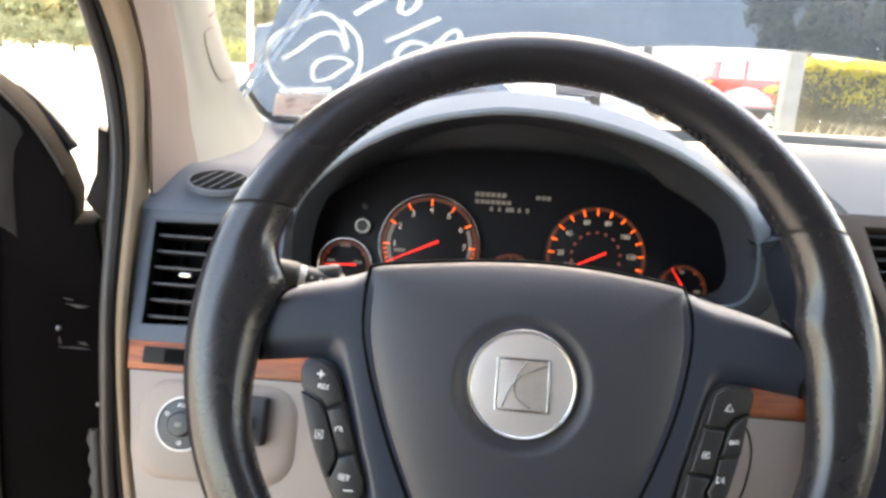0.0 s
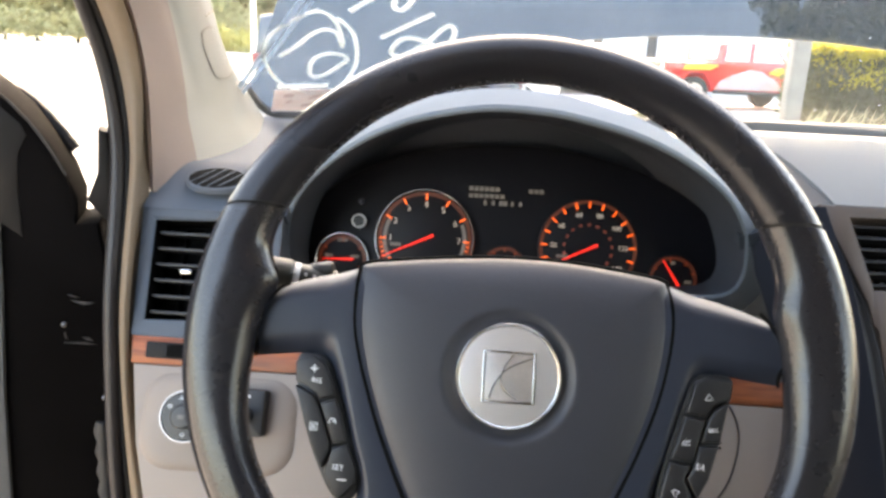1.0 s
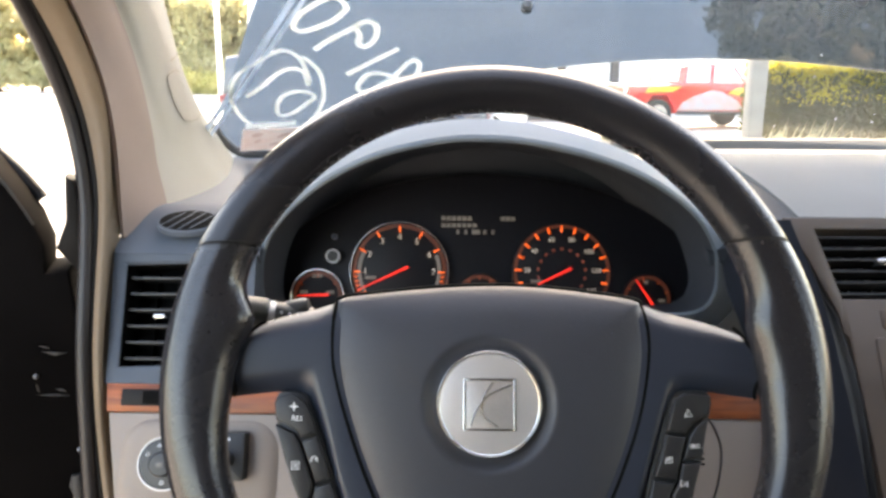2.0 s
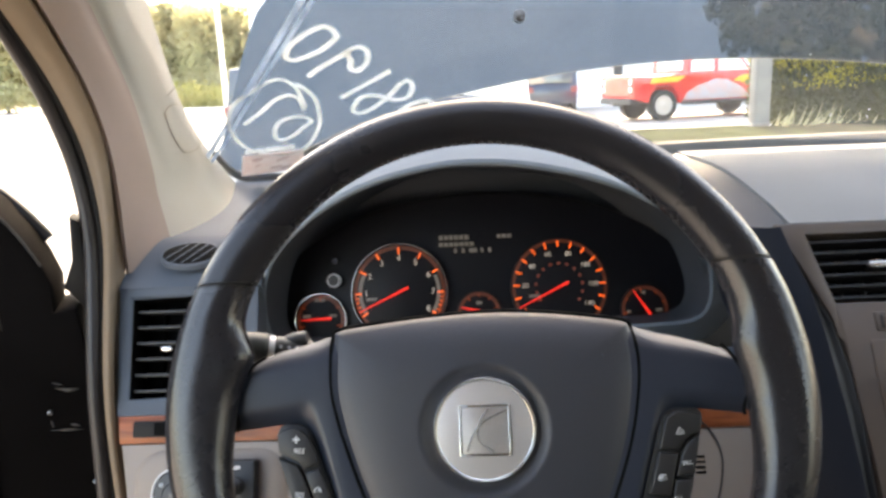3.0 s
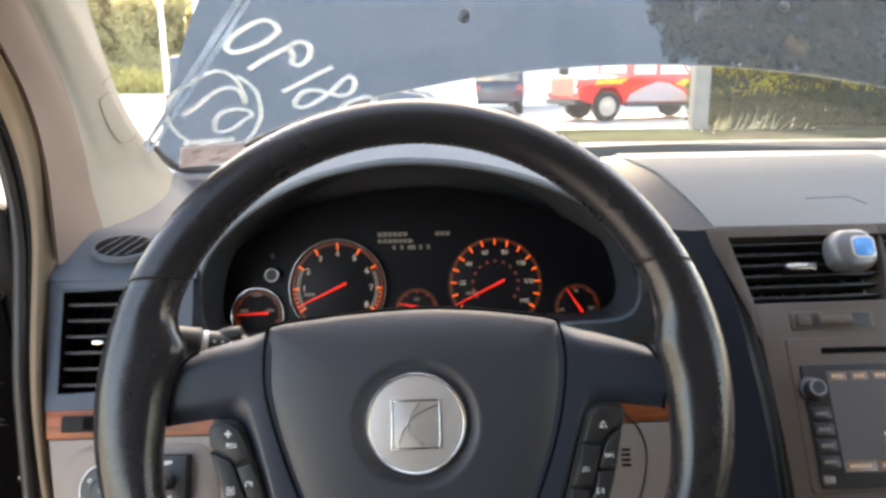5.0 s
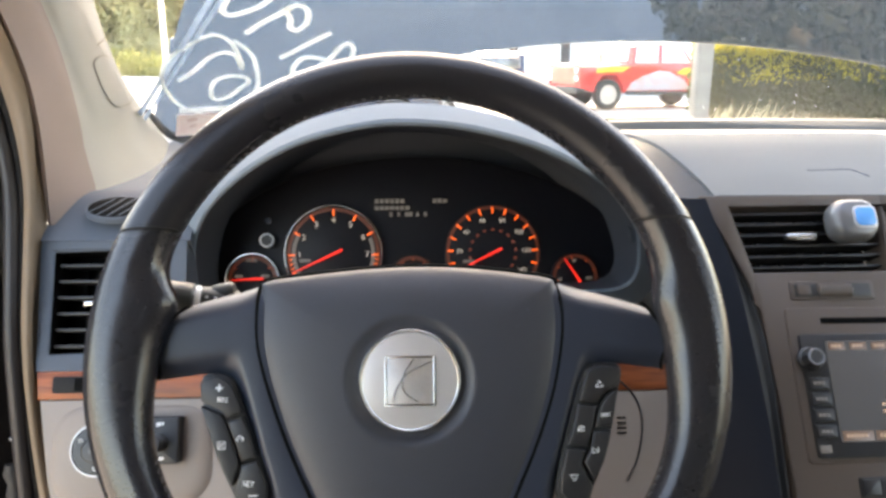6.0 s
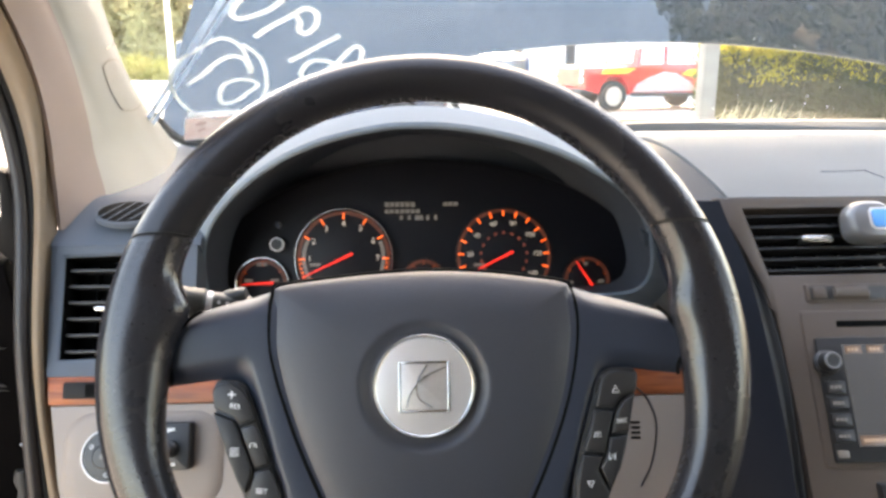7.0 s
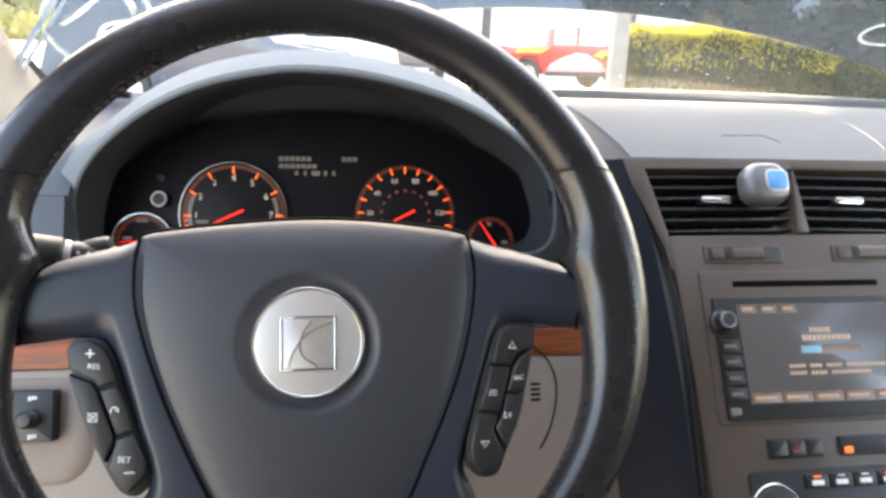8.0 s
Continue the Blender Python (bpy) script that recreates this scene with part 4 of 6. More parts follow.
    strokes(pl, [[(-0.0022, -0.0022), (0.0022, -0.0022), (0.0022, 0.0022), (-0.0022, 0.0022), (-0.0022, -0.0022)], [(-0.0016, -0.0016), (0.0016, 0.0016)], [(-0.0016, 0.0016), (0.0016, -0.0016)]], -0.1152, -0.0375)
    strokes(pl, [[(0.002 * math.cos(a), 0.002 * math.sin(a)) for a in (radians(d) for d in range(-30, 211, 30))], [(0, 0), (0.0016, 0.001)]], -0.1041, -0.0343)
    tri = [(-0.0022, -0.0016), (0.0022, -0.0016), (0, 0.0022), (-0.0022, -0.0016)]
    strokes(pr, [tri], 0.1191, -0.0044)
    strokes(pr, [[(a, -b) for a, b in tri]], 0.1011, -0.061)
    print_on(pr, "SRC", 0.0035, 0.1221, -0.0235, 6)
    strokes(pr, [[(-0.002, -0.0018), (0.0012, 0), (-0.002, 0.0018), (-0.002, -0.0018)], [(0.0016, -0.0018), (0.0016, 0.0018)]], 0.1151, -0.0449)
    strokes(pr, [[(-0.002, -0.002), (-0.0012, 0.0014)], [(0, -0.002), (0.0002, 0.0018)], [(0.0012, 0.0004), (0.0022, 0.0016)], [(0.0014, -0.0014), (0.0024, -0.0008)]], 0.1064, -0.0315)
    # hub behind the pad
    part("hub", turned([(0.060, -0.075), (0.064, -0.030)], 32), BLACK, w)
    return w


def column():
    c = thing("steering_column", WHEEL, "beige steering column cover behind the wheel", "column cover")
    # Made wider and deeper, mostly unseen, to block door light beyond it
    rings = []
    for z, k in ((-0.045, 0.82), (-0.06, 0.95), (-0.12, 1.0), (-0.24, 1.05)):
        rings.append([(p[0] * k, (p[1] + 0.02) * k - 0.02, z) for p in rounded(-0.078, -0.140, 0.078, 0.030, 0.040, 6)])
    part("cover", loft(rings), LOWER, c)


def stalk():
    s = thing("wiper_stalk", Matrix(), "grey and black indicator stalk with printed symbols", "stalk")
    a, b = Vector((-0.060, 0.076, 1.0885)), Vector((-0.193, 0.050, 1.1150))
    d = (b - a).normalized()
    m = Matrix.Translation(a) @ d.to_track_quat("Z", "Y").to_matrix().to_4x4()
    n = (b - a).length
    part("arm", turned([(0.006, 0), (0.0065, n * 0.30), (0.0068, n * 0.46)], 20), BLACK, s, "", m)
    part("sleeve", turned([(0.0068, n * 0.43), (0.0084, n * 0.435), (0.0086, n * 0.60), (0.0078, n * 0.615)], 24), GREYARM, s, "grey turning sleeve", m)
    part("marked_ring", turned([(0.0080, n * 0.612), (0.0088, n * 0.616), (0.0088, n * 0.638), (0.0080, n * 0.642)], 24), PRINT, s, "white ring", m)
    part("collar", turned([(0.0085, n * 0.640), (0.0098, n * 0.648), (0.0102, n * 0.66), (0.0102, n * 0.80), (0.0090, n * 0.81)], 24), GREYARM, s, "grey switch collar", m)
    part("knob", turned([(0.0082, n * 0.81), (0.0094, n * 0.825), (0.0092, n * 0.97), (0.0080, n), (0.002, n * 1.005)], 20), SILVER, s, "pale grey end knob", m)
    # thumb wheel on the top of the sleeve
    p = a + d * n * 0.50
    part("thumb_wheel", turned([(0.0050, -0.008), (0.0062, -0.006), (0.0062, 0.006), (0.0050, 0.008), (0.0003, 0.008)], 24), GREYARM, s, "ribbed grey thumb wheel", Matrix.Translation(p + Vector((0, 0.001, 0.0062))) @ Matrix.Rotation(radians(78), 4, "Y"))
    def lens(k, name):
        """The outline of a lamp, half round, printed on the barrel."""
        q = [(0.0024 * math.cos(radians(t)), 0.0024 * math.sin(radians(t)), 0) for t in range(180, 361, 20)] + [(-0.0024, 0, 0)]
        part(name, tube(q, 0.0003, 5), PRINT, s, "", Matrix.Translation(a + d * n * k + Vector((0, -0.0088, 0.0050))) @ Matrix.Rotation(radians(60), 4, "X"))
    lens(0.74, "symbol")
    for k in (0.49, 0.53, 0.57):
        part("symbol", box(-0.0013, -0.0009, 0, 0.0013, 0.0009, 0.0004, 0.0002), PRINT, s, "", Matrix.Translation(a + d * n * k + Vector((0, -0.0072, 0.0045))) @ Matrix.Rotation(radians(60), 4, "X"))


# ---- gauges ----
def gauges():
    g = thing("gauge_cluster", CLUSTER, "lit gauge cluster with orange marks and red needles", "gauges")
    arc = [(0.01 + 0.226 * math.cos(radians(4.5 * k)), -0.045 + 0.138 * math.sin(radians(4.5 * k)) ** 0.9) for k in range(41)]
    part("face", plate(arc, -0.02, -0.006, 0.002), FACE, g)
    def dial(name, x, y, r, ring, needle, ticks, numbers, number_r, needle_from, label, ring_mat, tick_len=0.0065):
        part("dial", plate(circle(x, y, r, 48), -0.006, -0.003, 0.0005), FACE, g, label)
        if ring:
            part("dial_ring", ring_flat(x, y, r - 0.0004, r + 0.0016, -0.006, 0.0010, 56), ring_mat, g, "pale metal ring")
        holder = part("scale_ring", ring_flat(x, y, r - 0.0050, r - 0.0012, -0.0034, -0.0029, 48), mat_dim, g, "dim orange lit scale ring")
        for a, long in ticks:
            t, le = radians(a), tick_len * long
            m = Matrix.Translation((x + (r - 0.003) * math.cos(t), y + (r - 0.003) * math.sin(t), -0.003)) @ Matrix.Rotation(t, 4, "Z")
            part("tick", box(-le, -0.0007 if long == 1 else -0.0004, 0, 0, 0.0007 if long == 1 else 0.0004, 0.0006, 0.0002), ORANGE if r > 0.04 else mat_small, holder, "", m)
        for a, word in numbers:
            t = radians(a)
            part("number", text(word, 0.0085 if len(word) < 2 else 0.0068, 0.0001), PALE, holder, "", Matrix.Translation((x + number_r * math.cos(t), y + number_r * math.sin(t), -0.0026)))
        (x0, y0), (x1, y1) = needle_from, needle
        t = math.atan2(y1 - y0, x1 - x0)
        n = math.hypot(x1 - x0, y1 - y0)
        pts = [(0, -0.0012), (n, -0.0004), (n, 0.0004), (0, 0.0012)]
        part("needle", plate(pts, 0, 0.001, 0.0003), RED, g, "lit red needle", Matrix.Translation((x0, y0, 0.0)) @ Matrix.Rotation(t, 4, "Z"))
    mat_dim = mat("dim orange", (0.07, 0.018, 0.007), 0.5, bump=0, glow=(1.0, 0.17, 0.03), power=0.0018)
    mat_small = mat("dim orange mark", (0.2, 0.05, 0.015), 0.5, bump=0, glow=(1.0, 0.13, 0.02), power=0.022)
    mat_inner = mat("dim red mark", (0.16, 0.04, 0.02), 0.5, bump=0, glow=(1.0, 0.14, 0.05), power=0.006)
    tx, ty, tr = -0.0764, -0.0062, 0.0480
    up = [(212 - i * 30.5, 1) for i in range(9)]
    small = [(212 - i * 6.1, 0.5) for i in range(1, 5)] + [(-32 + i * 6.1, 0.5) for i in range(1, 5)]
    dial("tachometer", tx, ty, tr, True, (tx - 0.041, ty - 0.0195), up + small, [(212 - i * 30.5, str(i)) for i in range(1, 9)], 0.034, (tx + 0.009, ty + 0.004), "black rev counter dial", CHROME)
    sx, sy, sr = 0.0848, -0.0062, 0.0492
    ticks = [(212 - i * 17.4, 1) for i in range(15)]
    dial("speedometer", sx, sy, sr, False, (sx - 0.041, sy - 0.0205), ticks, [(212 - i * 34.8 + 0, str(20 * i)) for i in range(1, 8)], 0.034, (sx + 0.009, sy + 0.004), "black speedometer dial", CHROME, 0.0062)
    dial("temperature", -0.1572, -0.0315, 0.0255, True, (-0.177, -0.0318), [(200, 0.7), (90, 0.7), (-20, 0.7), (145, 0.5), (35, 0.5)], [], 0.015, (-0.146, -0.0305), "black temperature dial", CHROME)
    dial("fuel", 0.1688, -0.0315, 0.0245, False, (0.1574, -0.0126), [(190, 0.7), (100, 0.7), (150, 0.5), (55, 0.5), (20, 0.5)], [], 0.015, (0.1734, -0.0371), "black fuel dial", CHROME)
    dial("voltage", 0.0036, -0.0306, 0.0230, False, (-0.0145, -0.0240), [(160, 0.6), (125, 0.6), (90, 0.6), (55, 0.6), (20, 0.6)], [], 0.012, (0.004, -0.028), "black small dial", CHROME)
    for k in range(13):
        t = radians(214 - k * 20.7)
        m = Matrix.Translation((sx + 0.0235 * math.cos(t), sy + 0.0235 * math.sin(t), -0.003)) @ Matrix.Rotation(t, 4, "Z")
        part("inner_mark", box(-0.0012, -0.0016, 0, 0.0012, 0.0016, 0.0005, 0.0002), mat_inner, g, "dim red inner scale mark", m)
    for x, y, r, a0, a1 in ((tx, ty, tr, 150, 214), (tx, ty, tr, 24, -34)):
        ang = [radians(a0 + (a1 - a0) * i / 16) for i in range(17)]
        pts = [(x + r * 0.87 * math.cos(t), y + r * 0.87 * math.sin(t)) for t in ang] + [(x + r * 0.79 * math.cos(t), y + r * 0.79 * math.sin(t)) for t in reversed(ang)]
        part("scale_band", plate(pts if a1 > a0 else pts[::-1], -0.0032, -0.0028, 0.0001), READOUT, g, "dim grey scale band")
    for x, y, w in ((-0.158, -0.012, 0.005), (-0.171, -0.028, 0.004), (-0.145, -0.028, 0.004), (0.168, -0.015, 0.002), (0.153, -0.034, 0.002), (0.183, -0.033, 0.003), (0.0036, -0.020, 0.003), (-0.105, -0.013, 0.0055), (0.060, -0.015, 0.006)):
        part("dial_print", box(x - w, y - 0.0016, -0.0030, x + w, y + 0.0016, -0.0026, 0.0002), READOUT, g)
    dark = part("trip_button", turned([(0.0068, -0.006), (0.0068, 0.003), (0.006, 0.0045), (0.005, 0.0045), (0.0045, 0.003), (0.0003, 0.003)], 28), BLACK, g, "black trip button with grey ring", Matrix.Translation((-0.142, 0.0075, 0)))
    part("button_ring", ring_flat(0, 0, 0.0055, 0.0070, 0.002, 0.005, 32), SILVER, dark)
    part("stub", turned([(0.003, -0.006), (0.0028, 0.002), (0.001, 0.003)], 14), DARKTRIM, g, "", Matrix.Translation((-0.1415, 0.0275, 0)))
    def bars(x, y, cells, h):
        for a, b in cells:
            part("readout", box(x + a, y - h / 2, -0.004, x + b, y + h / 2, -0.0035, 0.0002), READOUT, g, "dim pale readout")
    bars(-0.035, 0.047, [(i * 0.0052, i * 0.0052 + 0.0042) for i in range(6)], 0.0045)
    bars(-0.035, 0.040, [(i * 0.0052, i * 0.0052 + 0.0042) for i in range(7)], 0.0040)
    bars(0.0240, 0.0470, [(0, 0.0042), (0.0052, 0.0094), (0.0104, 0.0146)], 0.0040)
    bars(-0.020, 0.0335, [(0, 0.003), (0.008, 0.011), (0.0155, 0.0235), (0.027, 0.030), (0.035, 0.038)], 0.0045)


# ---- the middle of the dash ----
def centre_stack():
    s = thing("centre_stack", CENTRE, "warm grey centre stack with air vents and controls", "centre stack")
    c0 = 0.4345
    def flat(name, outline, low, high, material, parent=s, label="", bevel=0.001):
        return part(name, plate(outline, low, high, bevel), material, parent, label)
    v1 = [(0.3055, -0.0578), (0.2912, 0.0040), (0.4328, 0.0052), (0.4277, -0.0556)]
    v2 = [(2 * c0 - x, y) for x, y in v1][::-1]
    # face in strips round the vents
    for k in (1, -1):
        half = [(c0, 0.0145), (0.266, 0.0145), (0.2690, 0.0060), (0.2836, -0.0285), (0.2995, -0.0700), (0.3025, -0.0856), (0.3052, -0.0580), (0.2908, 0.0044), (c0, 0.0056)]
        flat("vent_frame", [(c0 + (x - c0) * k, y) for x, y in half], -0.03, 0.001, STACK, bevel=0.0008)
    flat("mid_rail", [(0.4331, 0.0054), (0.4280, -0.0560), (2 * c0 - 0.4280, -0.0560), (2 * c0 - 0.4331, 0.0054)], -0.03, 0.001, STACK, bevel=0.002)
    flat("lower_face", [(0.3005, -0.0858), (0.3056, -0.0582), (2 * c0 - 0.3056, -0.0562), (2 * c0 - 0.3005, -0.0858), (2 * c0 - 0.306, -0.092), (2 * c0 - 0.311, -0.18), (2 * c0 - 0.315, -0.42), (0.315, -0.42), (0.311, -0.18), (0.306, -0.092)], -0.03, 0.0, STACK, bevel=0.002)
    for o, x0 in ((v1, 0.355), (v2, 0.487)):
        v = part("air_vent", plate(inset(o, 0.0002), -0.045, -0.032, 0.001), VOID, s, "black slatted air vent")
        for k in range(6):
            f = (k + 0.5) / 6
            a, b = Vector(o[0]).lerp(Vector(o[1]), f), Vector(o[3]).lerp(Vector(o[2]), f)
            part("slat", plate([(a.x, a.y - 0.0011), (b.x, b.y - 0.0011), (b.x, b.y + 0.0011), (a.x, a.y + 0.0011)], -0.024, -0.006, 0.0006), BLACK, v)
        for k in range(1, 6):
            x = o[0][0] + (o[3][0] - o[0][0]) * k / 6
            part("vane", plate([(x - 0.0008, -0.056), (x + 0.0008, -0.056), (x + 0.0008, 0.004), (x - 0.0008, 0.004)], -0.033, -0.0255, 0.0003), BLACK, v)
        part("tab", plate(rounded(x0 - 0.0145, -0.028, x0 + 0.0145, -0.0215, 0.003), -0.010, 0.001, 0.0015), CHROME, v, "chrome vent tab")
    for x in (0.335, 2 * c0 - 0.411):
        h = flat("roller_frame", rounded(x, -0.0835, x + 0.076, -0.067, 0.002), -0.001, 0.0015, STACK)
        flat("roller_well", rounded(x + 0.004, -0.081, x + 0.072, -0.0695, 0.001), 0.0012, 0.002, BLACK, h, "", 0.0003)
        flat("pane", rounded(x + 0.006, -0.080, x + 0.018, -0.0705, 0.001), 0.0018, 0.003, STACK, h, "", 0.0004)
        m = Matrix.Translation((x + 0.040, -0.075, -0.003)) @ Matrix.Rotation(radians(90), 4, "Y")
        part("roller", turned([(0.006, -0.016), (0.008, -0.0145), (0.008, 0.0145), (0.006, 0.016)], 24), STACK, h, "ribbed grey thumb roller", m)
    # head unit
    unit = thing("head_unit", CENTRE, "black head unit with a lit map screen", "car radio")
    flat("surround", rounded(0.327, -0.222, 2 * c0 - 0.327, -0.091, 0.004), -0.001, 0.0014, STACK, unit, "", 0.001)
    flat("disc_slot", rounded(0.357, -0.1055, 0.4965, -0.1000, 0.001), 0.001, 0.0018, VOID, unit, "black disc slot", 0.0003)
    flat("bezel", rounded(0.3345, -0.218, 2 * c0 - 0.3345, -0.1148, 0.003), 0.001, 0.0035, BLACK, unit, "", 0.001)
    flat("screen", rounded(0.3560, -0.2055, 2 * c0 - 0.3560, -0.1212, 0.001), 0.003, 0.0040, SCREEN, unit, "dim blue grey lit screen", 0.0003)
    def rows(name, cells, material, z=0.0040):
        bm = bmesh.new()
        for x0, y0, x1, y1 in cells:
            box(x0, y0, z, x1, y1, z + 0.0003, 0.0002, bm)
        part(name, bm, material, unit)
    for i in range(5):
        x = 0.3575 + 0.0285 * i
        rows("screen_key", [(x, -0.2045, x + 0.0265, -0.1965)], KEY)
        rows("key_print", [(x + 0.003 + 0.0032 * j, -0.2020, x + 0.0055 + 0.0032 * j, -0.1990) for j in range(6)], AMBER, 0.0043)
    for i in range(3):
        x = 0.3585 + 0.019 * i
        rows("screen_key", [(x, -0.129, x + 0.0145, -0.1222)], KEY)
        rows("key_print", [(x + 0.002 + 0.0033 * j, -0.127, x + 0.0045 + 0.0033 * j, -0.1242) for j in range(3)], AMBER, 0.0043)
    rows("screen_print", [(0.420 + 0.004 * j, -0.1465, 0.4232 + 0.004 * j, -0.1425) for j in range(5)] + [(0.412 + 0.0046 * j, -0.1535, 0.4158 + 0.0046 * j, -0.149) for j in range(10)], AMBER)
    rows("screen_bar", [(0.4085, -0.1650, 0.466, -0.1575)], KEY)
    rows("screen_bar", [(0.4095, -0.1642, 0.428, -0.1583)], BLUEBAR, 0.0043)
    rows("screen_print", [(0.396 + 0.0038 * j, -0.1765, 0.399 + 0.0038 * j, -0.1735) for j in range(24) if j not in (4, 8, 13)] + [(0.396 + 0.0038 * j, -0.1825, 0.399 + 0.0038 * j, -0.1795) for j in range(20) if j not in (4, 9)], AMBER)
    for x, xk in ((0.3445, 0.3400), (2 * c0 - 0.3445, 2 * c0 - 0.3400)):
        part("knob", turned([(0.0105, 0.003), (0.0105, 0.006), (0.0085, 0.008), (0.0080, 0.015), (0.0070, 0.0165), (0.0003, 0.0165)], 32), BLACK, unit, "black knob with silver cap", Matrix.Translation((xk, -0.1365, 0)))
        part("knob_ring", ring_flat(xk, -0.1365, 0.0052, 0.0074, 0.0150, 0.0171, 32), GREYCASE, unit, "silver ring on the knob")
        for y in (-0.1570, -0.1702, -0.1835, -0.1967):
            b = flat("key", rounded(x - 0.0085, y - 0.0052, x + 0.0085, y + 0.0052, 0.001), 0.003, 0.0052, BLACK, unit, "", 0.0008)
            bm = bmesh.new()
            for j in range(3):
                box(x - 0.005 + 0.0035 * j, y - 0.0014, 0.0052, x - 0.0023 + 0.0035 * j, y + 0.0014, 0.0054, 0.0001, bm)
            part("key_print", bm, READOUT, b)
    flat("disc_mark", rounded(0.3370, -0.2138, 0.3465, -0.2078, 0.001), 0.0034, 0.0038, READOUT, unit, "pale printed mark", 0.0001)
    # lower keys and heater controls
    h = flat("hazard_frame", rounded(0.366, -0.2495, 0.4155, -0.2335, 0.002), -0.001, 0.002, BLACK, s, "black switch bank")
    for i in range(3):
        b = flat("switch", rounded(0.3675 + 0.0158 * i, -0.248, 0.3825 + 0.0158 * i, -0.235, 0.001), 0.001, 0.004, BLACK, h, "", 0.001)
        if i == 1:
            bm = bmesh.new()
            tube([(0.3862, -0.2445, 0.0041), (0.3938, -0.2445, 0.0041), (0.390, -0.2385, 0.0041), (0.3862, -0.2445, 0.0041)], 0.0005, 5, bm=bm)
            part("hazard_sign", bm, RED2, b, "dull red triangle")
    flat("heater_display", rounded(0.430, -0.2495, 0.520, -0.2335, 0.002), -0.001, 0.003, BLACK, s, "black display strip", 0.001)
    flat("seat_light", rounded(0.4335, -0.2475, 0.4405, -0.2425, 0.0008), 0.0028, 0.0036, ORANGE, s, "lit orange lamp", 0.0003)
    k = flat("heater_panel", rounded(0.345, -0.330, 2 * c0 - 0.345, -0.258, 0.006), -0.001, 0.002, BLACK, s, "black heater panel")
    for i in range(5):
        b = flat("heater_key", rounded(0.393 + 0.0215 * i, -0.274, 0.4135 + 0.0215 * i, -0.2625, 0.001), 0.001, 0.0045, BLACK, k, "", 0.001)
        flat("key_lamp", rounded(0.400 + 0.0215 * i, -0.2652, 0.4065 + 0.0215 * i, -0.2640, 0.0003), 0.0044, 0.0049, ORANGE if i in (0, 3) else PRINT, b, "", 0.0001)
        flat("key_print", rounded(0.398 + 0.0215 * i, -0.2715, 0.4085 + 0.0215 * i, -0.2675, 0.0005), 0.0044, 0.0047, PRINT, b, "", 0.0001)
    for x in (0.3615, 2 * c0 - 0.3615):
        part("heater_knob", turned([(0.020, 0.002), (0.020, 0.008), (0.0175, 0.012), (0.0003, 0.013)], 40), BLACK, k, "black heater knob", Matrix.Translation((x, -0.289, 0)))
        part("heater_ring", ring_flat(x, -0.289, 0.0195, 0.0215, 0.002, 0.0095, 48), CHROME, k, "chrome ring")
    # cheek between the gauges and the stack
    cheek = thing("tunnel_cheek", Matrix(), "dark blue cheek beside the centre stack", "dash cheek")
    def at(z, line):
        for (x0, z0), (x1, z1) in zip(line, line[1:]):
            if z >= z1:
                return x0 + (x1 - x0) * (z0 - z) / (z0 - z1)
        return line[-1][0]
    stack_edge = [(0.268, 1.141), (0.274, 1.119), (0.285, 1.104), (0.302, 1.066), (0.309, 1.03), (0.311, 0.997), (0.309, 0.913), (0.309, 0.60)]
    navy_edge = [(0.266, 1.141), (0.272, 1.119), (0.281, 1.091), (0.287, 1.059), (0.292, 1.006), (0.294, 0.966), (0.294, 0.60)]
    def navy(u, v):
        z = 1.139 - 0.49 * v
        x1 = at(z, navy_edge)
        x0 = at(z, [(0.222, 1.141), (0.226, 1.08), (0.252, 1.0), (0.256, 0.60)])
        return (x0 + (x1 - x0) * u, 0.225 + (z - 1.13) * 0.62 + 0.045 * (1 - u) ** 1.5 - 0.004, z)
    def gap(u, v):
        z = 1.125 - 0.48 * v
        x0, x1 = at(z, navy_edge) + 0.0006, at(z, stack_edge) - 0.0002
        return (x0 + (x1 - x0) * u, 0.225 + (z - 1.13) * 0.62 + 0.004 + 0.005 * math.sin(math.pi * u), z)
    part("panel", sheet(navy, 8, 40, 0.008), CHEEK, cheek)
    part("gap_strip", sheet(gap, 6, 40, 0.006), BLACK, cheek, "black strip beside the stack")
    return s


def freshener():
    f = thing("air_freshener", CENTRE, "silver clip-on air freshener with a blue window", "air freshener")
    body = bmesh.new()
    rings = []
    for z, k in ((0.0, 0.78), (0.003, 0.90), (0.007, 0.98), (0.012, 1.0), (0.017, 0.98), (0.021, 0.92), (0.0238, 0.82), (0.025, 0.70)):
        rings.append([(0.3945 + x * k, -0.0155 + y * k, z) for x, y in rounded(-0.0212, -0.0195, 0.0212, 0.0195, 0.0155, 8)])
    part("case", loft(rings), GREYCASE, f)
    part("window_frame", plate(rounded(0.3895, -0.0255, 0.4115, -0.0045, 0.006, 6), 0.022, 0.0258, 0.0012), SILVER, f, "silver window frame")
    part("window", plate(rounded(0.3918, -0.0235, 0.4092, -0.0066, 0.004, 6), 0.0245, 0.0268, 0.001), BLUE, f, "clear blue gel window")
    part("clip", plate(rounded(0.396, -0.016, 0.408, -0.008, 0.001), -0.012, 0.002, 0.001), BLACK, f)


